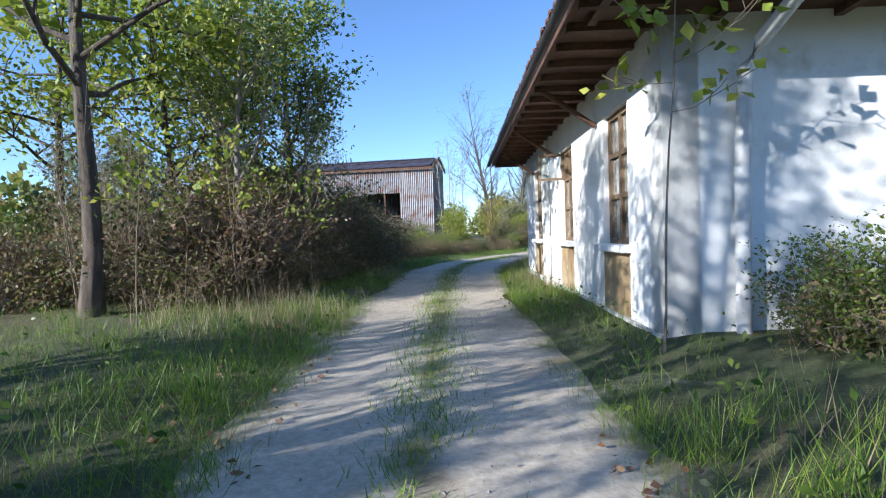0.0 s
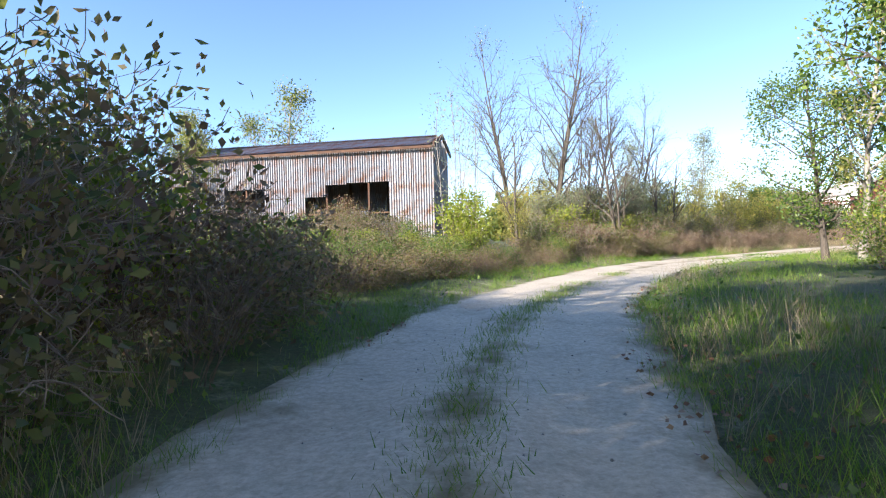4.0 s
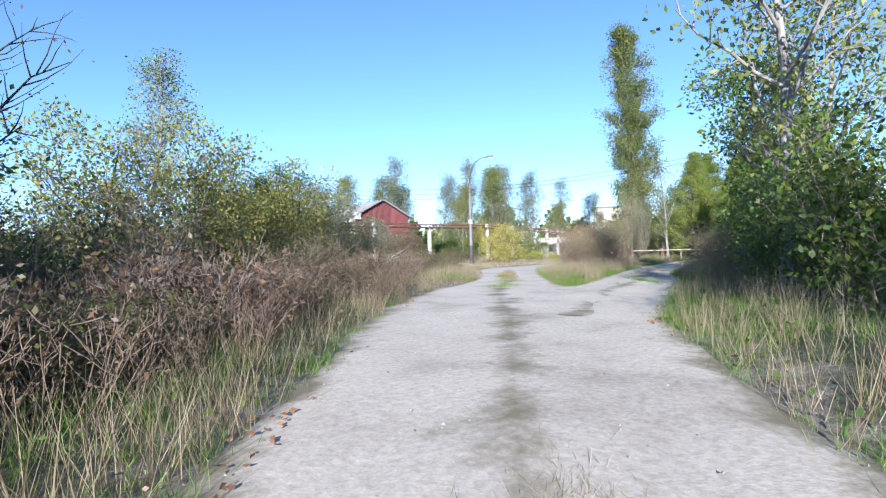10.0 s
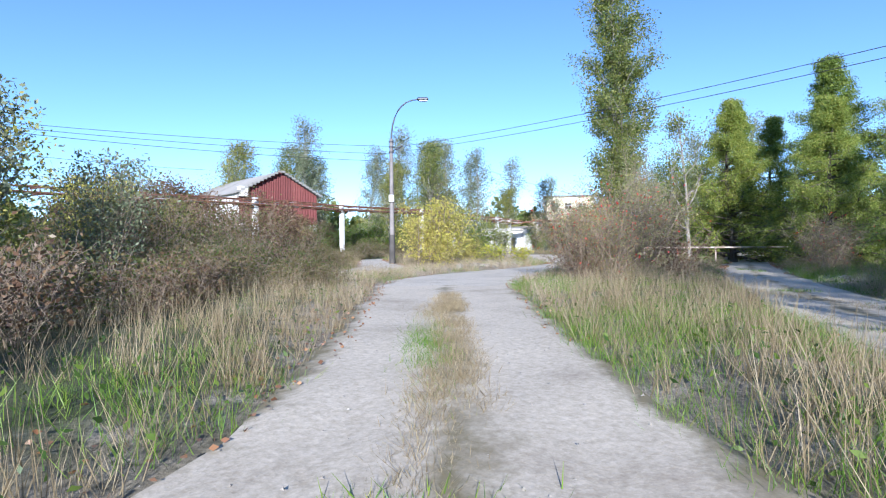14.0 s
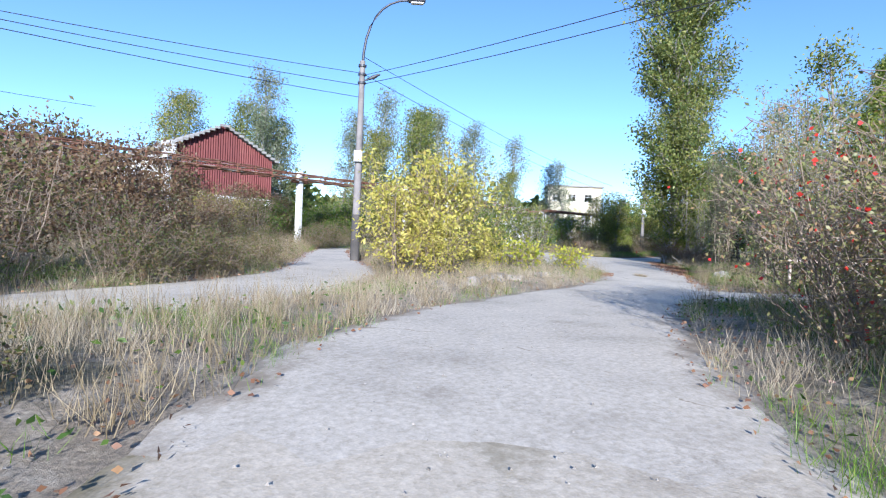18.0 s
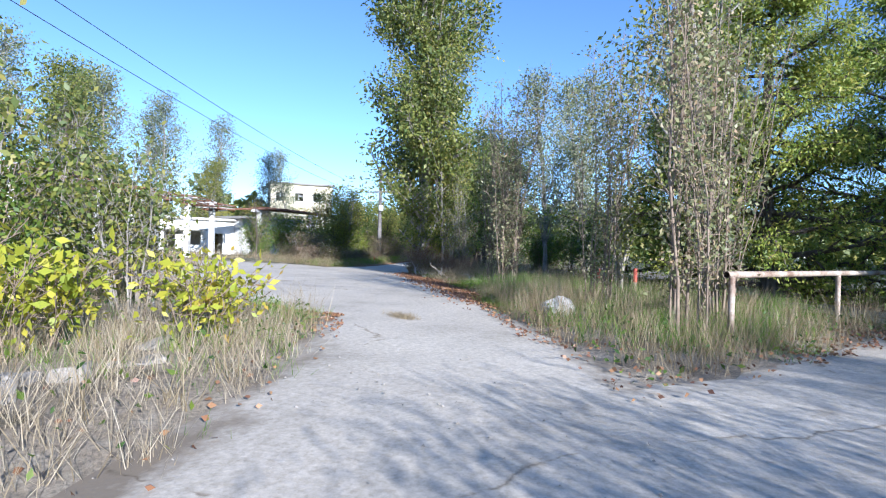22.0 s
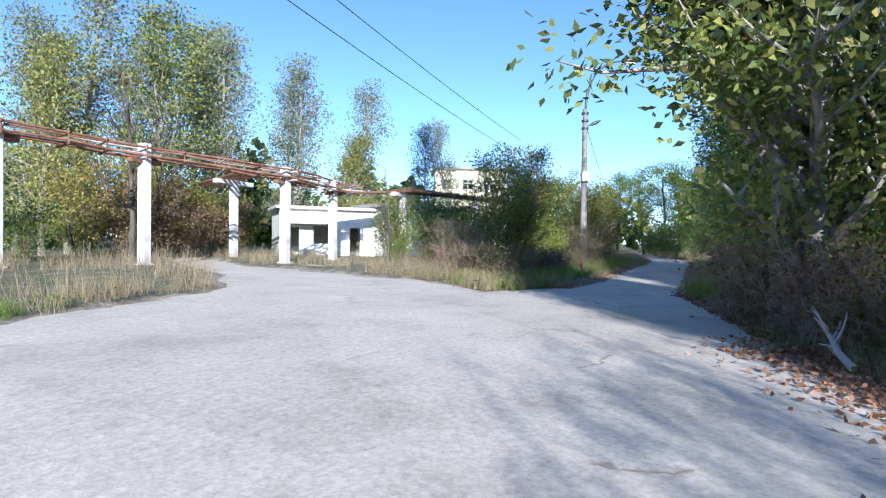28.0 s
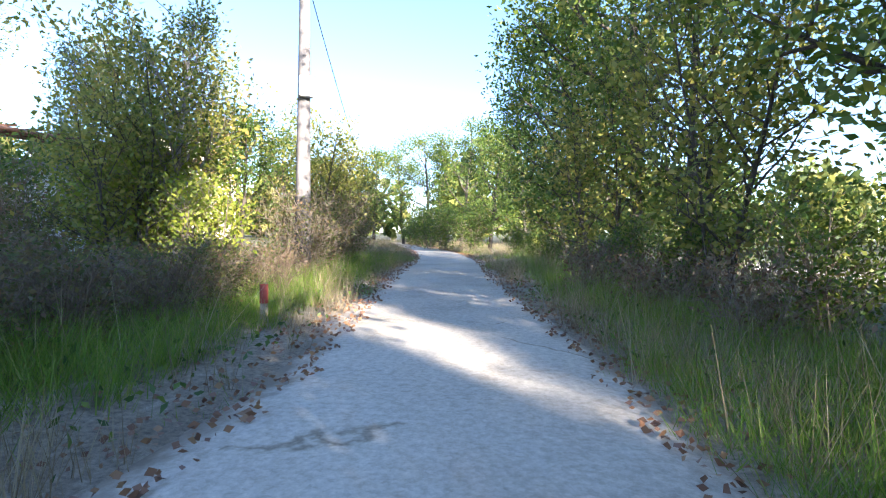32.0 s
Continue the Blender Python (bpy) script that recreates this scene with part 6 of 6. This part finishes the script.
# ---- grass, straw, litter ----
def blades(rng, x, y, h, w, lean, mat, name, label, base=None):
    n = len(x)
    z = ground_height(x, y) - 0.02 if base is None else base
    a = rng.uniform(0, 2 * np.pi, n)
    side = np.stack([np.cos(a), np.sin(a), np.zeros(n)], -1)
    ln = rng.normal(0, lean, (n, 2)) * h[:, None]
    p = np.stack([x, y, z], -1)
    tip = p + np.column_stack([ln, h])
    w = w[:, None]
    v = np.stack([p - side * w, p + side * w, tip + side * w * 0.15, tip - side * w * 0.15], 1).reshape(-1, 3)
    ob = new(name, mesh_quads(name, v, mat))
    tagged(ob, label, "grass", kind="stuff")


def strewn(rng, n, lo, hi, near=None):
    """Places between lo and hi metres from the edges of the ways, thinner with distance."""
    xs, ys = [], []
    got = 0
    ways = np.vstack([WAYS[0][28:], WAYS[1][:45], WAYS[2], WAYS[3][:8]])
    edge = spline([(*p, 0) for p in YARD] + [(*YARD[0], 0)], 1.0)
    ways = np.vstack([ways, edge])
    while got < n:
        k = rng.integers(0, len(ways), n)
        r = lo + (hi - lo) * rng.uniform(0, 1, n) ** 1.7 + ways[k, 2] / 2
        a = rng.uniform(0, 2 * np.pi, n)
        x, y = ways[k, 0] + np.cos(a) * r, ways[k, 1] + np.sin(a) * r
        ok = np.ones(n, bool)
        if near is not None:
            ok &= near(x, y)
        x, y = x[ok], y[ok]
        d = off_way(x, y)
        ok = (d > lo) & (d < hi) & ~((x > 43) & (x < 57) & (y > 50.5) & (y < 55) & (rng.uniform(0, 1, len(x)) < 0.6)) & ~((x > 5.72 - (y + 15.39) * 0.0778) & (x < 16) & (y > -15.45) & (y < -4.1))
        xs.append(x[ok]), ys.append(y[ok])
        got += ok.sum()
    return np.concatenate(xs)[:n], np.concatenate(ys)[:n]


def tufted(rng, x, y, each, spread):
    """Many blades about every place, so that they stand in tufts."""
    k = np.repeat(np.arange(len(x)), each)
    return x[k] + rng.normal(0, spread, len(k)), y[k] + rng.normal(0, spread, len(k))


def patchy(x, y, f=0.35, seed=0.0):
    return np.sin(x * f * 1.7 + 2 * np.sin(y * f + seed)) * np.cos(y * f * 1.3 + seed + 1.5 * np.sin(x * f * 0.8))


def build_grass():
    rng = np.random.default_rng(21)
    bank = lambda x, y: (x > 21) & (x < 58) & (y - 28.8 - 0.86 * (x - 22) > 0)
    green = lambda x, y: (patchy(x, y) + rng.normal(0, 0.35, len(x)) > np.where(bank(x, y), 0.75, np.where(y < 40, -0.45, np.where(x > 78, 0.8, 0.25)))) & (y < 75)
    dry = lambda x, y: (patchy(x, y, 0.3, 2.0) + rng.normal(0, 0.3, len(x)) > np.where(bank(x, y), -0.9, np.where(y < 24, 0.75, -0.25)))
    x, y = strewn(rng, 19000, -0.05, 6.5, green)
    x, y = tufted(rng, x, y, 16, 0.1)
    blades(rng, x, y, rng.uniform(0.07, 0.26, len(x)) * (1.0 + 0.5 * patchy(x, y, 1.3)), rng.uniform(0.0022, 0.0045, len(x)), 0.45, L_TURF, "verge_grass", "fresh green verge grass")
    x, y = strewn(rng, 11000, 0.1, 7.5, dry)
    x, y = tufted(rng, x, y, 15, 0.08)
    blades(rng, x, y, rng.uniform(0.2, 0.6, len(x)) * (1.0 + 0.4 * patchy(x, y, 1.1, 0.7)), rng.uniform(0.0022, 0.0045, len(x)), 0.32, L_HAY, "dry_grass", "tall dry straw-coloured grass")
    # straw in the open ground round the rack columns
    x = rng.uniform(40, 96, 5200)
    y = rng.uniform(58, 88, 5200)
    ok = (off_way(x, y) > 0.3) & (patchy(x, y, 0.22, 0.4) > -0.45) & ~((x > 79) & (y < 72) & (rng.uniform(0, 1, len(x)) < 0.8))
    x, y = tufted(rng, x[ok], y[ok], 11, 0.12)
    blades(rng, x, y, rng.uniform(0.3, 0.85, len(x)), rng.uniform(0.003, 0.006, len(x)), 0.3, L_HAY, "meadow_grass", "tall faded meadow grass under the pipe rack")
    # bleached straw on the kerbed island and along the verges of the bend
    x = np.concatenate([rng.uniform(40, 58, 1500), rng.uniform(63, 76, 300), rng.uniform(36, 50, 700)])
    y = np.concatenate([rng.uniform(49.5, 56.5, 1500), rng.uniform(46.5, 56, 300), rng.uniform(41, 47.5, 700)])
    d = off_way(x, y)
    ok = (d > 0.02) & (d < 3.2) & (patchy(x, y, 0.8, 0.9) > -0.35)
    x, y = tufted(rng, x[ok], y[ok], 22, 0.09)
    blades(rng, x, y, rng.uniform(0.1, 0.42, len(x)), rng.uniform(0.002, 0.0042, len(x)), 0.45, L_STRAW, "bleached_grass", "bleached dry grass round the shrubs")
    # fresh grass at the foot of the saplings and the barrier
    x, y = rng.uniform(58, 72, 1500), rng.uniform(41, 52, 1500)
    d = off_way(x, y)
    ok = (d > 0.4) & (d < 4.0) & (patchy(x, y, 0.6, 0.2) > -0.4)
    x, y = tufted(rng, x[ok], y[ok], 22, 0.1)
    blades(rng, x, y, rng.uniform(0.12, 0.5, len(x)), rng.uniform(0.0024, 0.005, len(x)), 0.45, L_TURF, "barrier_grass", "fresh tall grass below the saplings")
    # fresh grass on both sides of the last lane, and straw behind it
    q = rng.uniform(0, 1, 2600)
    left = rng.uniform(0, 1, 2600) < 0.6
    x = 81.5 + 22.0 * q ** 1.4
    y = np.where(left, 61.9 + 0.09 * (x - 82) + rng.uniform(0, 2.6, 2600), 58.3 + 0.05 * (x - 82) - rng.uniform(0, 2.0, 2600))
    ok = off_way(x, y) > 0.05
    x, y = tufted(rng, x[ok], y[ok], 24, 0.09)
    blades(rng, x, y, rng.uniform(0.12, 0.45, len(x)), rng.uniform(0.0024, 0.0048, len(x)), 0.45, L_TURF, "lane_grass", "tall fresh grass beside the shaded lane")
    # grassy crown between the wheel lines
    m = np.vstack([WAYS[0][30:92], WAYS[0][92:118], WAYS[1][8:50]])
    k = rng.integers(0, len(m), 42000)
    x = m[k, 0] + rng.normal(0, 0.17, len(k)) + rng.uniform(-0.5, 0.5, len(k)) * 0.3
    y = m[k, 1] + rng.normal(0, 0.17, len(k)) + rng.uniform(-0.5, 0.5, len(k))
    ok = patchy(x, y, 0.5, 1.0) > np.where(y < 6, -0.95, 0.45)
    x, y = x[ok], y[ok]
    blades(rng, x, y, rng.uniform(0.04, 0.12, len(x)), rng.uniform(0.003, 0.006, len(x)), 0.5, L_TURF, "crown_grass", "low grass between the wheel lines", np.full(len(x), -0.01))
    # faded strip between the wheel lines before the bend
    m = WAYS[0][(WAYS[0][:, 0] > 29.5) & (WAYS[0][:, 0] < 39.5)]
    k = rng.integers(0, len(m), 1100)
    x, y = m[k, 0] + rng.uniform(-0.55, 0.55, len(k)), m[k, 1] + rng.uniform(-0.45, 0.45, len(k))
    ok = (patchy(x, y, 1.1, 0.3) > -0.5) & (np.abs((x - m[k, 0]) * 0.65 - (y - m[k, 1]) * 0.76) < 0.26)
    x, y = tufted(rng, x[ok], y[ok], 20, 0.07)
    blades(rng, x, y, rng.uniform(0.04, 0.15, len(x)), rng.uniform(0.002, 0.0045, len(x)), 0.6, L_HAY, "faded_crown_grass", "faded low grass between the wheel lines", np.full(len(x), -0.02))
    # lone grassy patches on the wheel lines
    for j, (px, py, ln, wd, n) in enumerate([(15.4, 22.8, 0.7, 0.35, 1500), (16.5, 23.6, 0.5, 0.3, 800), (32.3, 38.0, 0.9, 0.25, 1500), (34.2, 39.8, 1.0, 0.3, 1600), (36.4, 41.8, 1.1, 0.3, 1300), (60.1, 52.1, 0.22, 0.16, 700), (33.5, 32.4, 1.2, 0.25, 1500), (37.4, 34.2, 1.5, 0.3, 1500), (43.0, 36.9, 1.8, 0.35, 1500)]):
        a = rng.normal(0, 1, n) * ln
        b = rng.normal(0, 1, n) * wd * 0.5
        x, y = px + a * 0.72 - b * 0.69, py + a * 0.69 + b * 0.72
        blades(rng, x, y, rng.uniform(0.03, 0.12, n), rng.uniform(0.002, 0.004, n), 0.8, L_HAY if j % 3 else L_TURF, "track_grass", "patch of low grass on the track", np.full(n, -0.02))
    # weeds: broad leaves close to the ground along the verges
    x, y = strewn(rng, 26000, 0.1, 7.0)
    z = ground_height(x, y)
    at = np.stack([x, y, z + rng.uniform(0.02, 0.25, len(x))], -1)
    out = np.column_stack([rng.normal(0, 1, (len(x), 2)), np.full(len(x), 0.6)])
    ob = new("verge_weeds", mesh_quads("verge_weeds", leaf_corners(rng, at, out, 0.075, 0.1, 0.5), L_GREEN))
    tagged(ob, "broad-leaved weeds along the verge", "weeds", kind="stuff")
    # fallen leaves
    x, y = strewn(rng, 14000, -0.25, 1.8, lambda x, y: (y > 40) | (patchy(x, y) > 0.3))
    z = np.maximum(ground_height(x, y), 0.0) + 0.015
    out = np.column_stack([rng.normal(0, 1, (len(x), 2)), np.zeros(len(x))])
    ob = new("leaf_litter", mesh_quads("leaf_litter", leaf_corners(rng, np.stack([x, y, z], -1), out, 0.055, 0.0, 0.7, 0.15), L_LITTER))
    tagged(ob, "brown fallen leaves along the edges", "leaf litter", kind="stuff")
    # deeper litter along the shaded lane and yard
    x, y = strewn(rng, 12000, -0.3, 1.0, lambda x, y: (x > 58) & (y < 70))
    z = np.maximum(ground_height(x, y), 0.0) + 0.012
    out = np.column_stack([rng.normal(0, 1, (len(x), 2)), np.zeros(len(x))])
    ob = new("lane_litter", mesh_quads("lane_litter", leaf_corners(rng, np.stack([x, y, z], -1), out, 0.06, 0.0, 0.7, 0.2), L_LITTER))
    tagged(ob, "drift of brown leaves along the lane", "leaf litter", kind="stuff")
    # reddish drift of leaves along the shaded edge before the poplars
    q = rng.uniform(0, 1, 9000)
    x, y = 62.5 + 13.0 * q + rng.normal(0, 0.35, 9000), 50.4 + 6.0 * q + rng.normal(0, 0.42, 9000)
    z = np.maximum(ground_height(x, y), 0.0) + 0.014
    out = np.column_stack([rng.normal(0, 1, (len(x), 2)), np.zeros(len(x))])
    ob = new("edge_litter", mesh_quads("edge_litter", leaf_corners(rng, np.stack([x, y, z], -1), out, 0.07, 0.0, 0.7, 0.25), L_LITTER))
    tagged(ob, "reddish brown leaves drifted along the road edge", "leaf litter", kind="stuff")
    # loose stones
    n = 2600
    k = rng.integers(20, int(np.argmax(WAYS[0][:, 0] > 57.0)), n)
    w = WAYS[0][k]
    x, y = w[:, 0] + rng.normal(0, 0.9, n), w[:, 1] + rng.normal(0, 0.9, n)
    s = rng.uniform(0.005, 0.018, n)
    tet = np.array([[1, 0, 0], [-0.5, 0.85, 0], [-0.5, -0.85, 0], [0.1, 0.1, 0.9]])
    a = rng.uniform(0, 6.28, n)
    rot = np.stack([np.stack([np.cos(a), -np.sin(a), 0 * a], -1), np.stack([np.sin(a), np.cos(a), 0 * a], -1), np.stack([0 * a, 0 * a, 1 + 0 * a], -1)], 1)
    v = np.einsum("nij,kj->nki", rot, tet) * s[:, None, None] + np.stack([x, y, np.full(n, 0.0)], -1)[:, None]
    tri = v[:, [0, 1, 3, 1, 2, 3, 2, 0, 3]].reshape(-1, 3)
    ob = new("gravel", mesh_quads("gravel", tri, M_RUBBLE, 3))
    tagged(ob, "loose pale stones on the track", "gravel", kind="stuff")


build_grass()


# ---- dead branches beside the track ----
def dead_branch(x, y, turn, seed, ln, label="bleached dead branch lying in the weeds"):
    rng = np.random.default_rng(seed)
    main, rad = branch(rng, (0, 0, 0.05), (1, 0, 0.3), ln, 0.045, 0.25, -0.02, 7)
    top = thing("dead_branch", (x, y, 0.0), turn, label, "branch", "dead branches")
    part("bough", tubes_mesh("bough", [(main, rad)], M_DEADWOOD, 6), M_DEADWOOD, top)
    for i in range(9):
        s, r = branch(rng, along(main, rng.uniform(0.2, 0.95)), unit(np.array([1, 0, 0.5]) + rng.normal(0, 0.7, 3)), ln * rng.uniform(0.2, 0.5), 0.02, 0.35, 0.05, 5)
        s[:, 2] = np.maximum(s[:, 2], 0.03)
        part("twig", tubes_mesh("twig", [(s, r)], M_DEADWOOD, 5), M_DEADWOOD, top)


for i, (x, y, tn, ln) in enumerate([(6.2, 21.5, 140, 2.8), (6.6, 21.8, 60, 2.4), (7.0, 22.3, 110, 2.6), (24.6, 38.0, 20, 2.6), (25.6, 38.4, 75, 2.2), (24.0, 37.2, 120, 2.2), (28.6, 40.8, 200, 1.8), (13.2, 26.2, 100, 2.0), (26.5, 39.6, 150, 2.0), (74.2, 55.8, 20, 0.8), (72.0, 53.9, 150, 0.9), (70.4, 52.7, 40, 0.7), (73.2, 54.6, 95, 0.8), (69.0, 52.2, 10, 0.6)]):
    dead_branch(x, y, tn, 50 + i, ln)
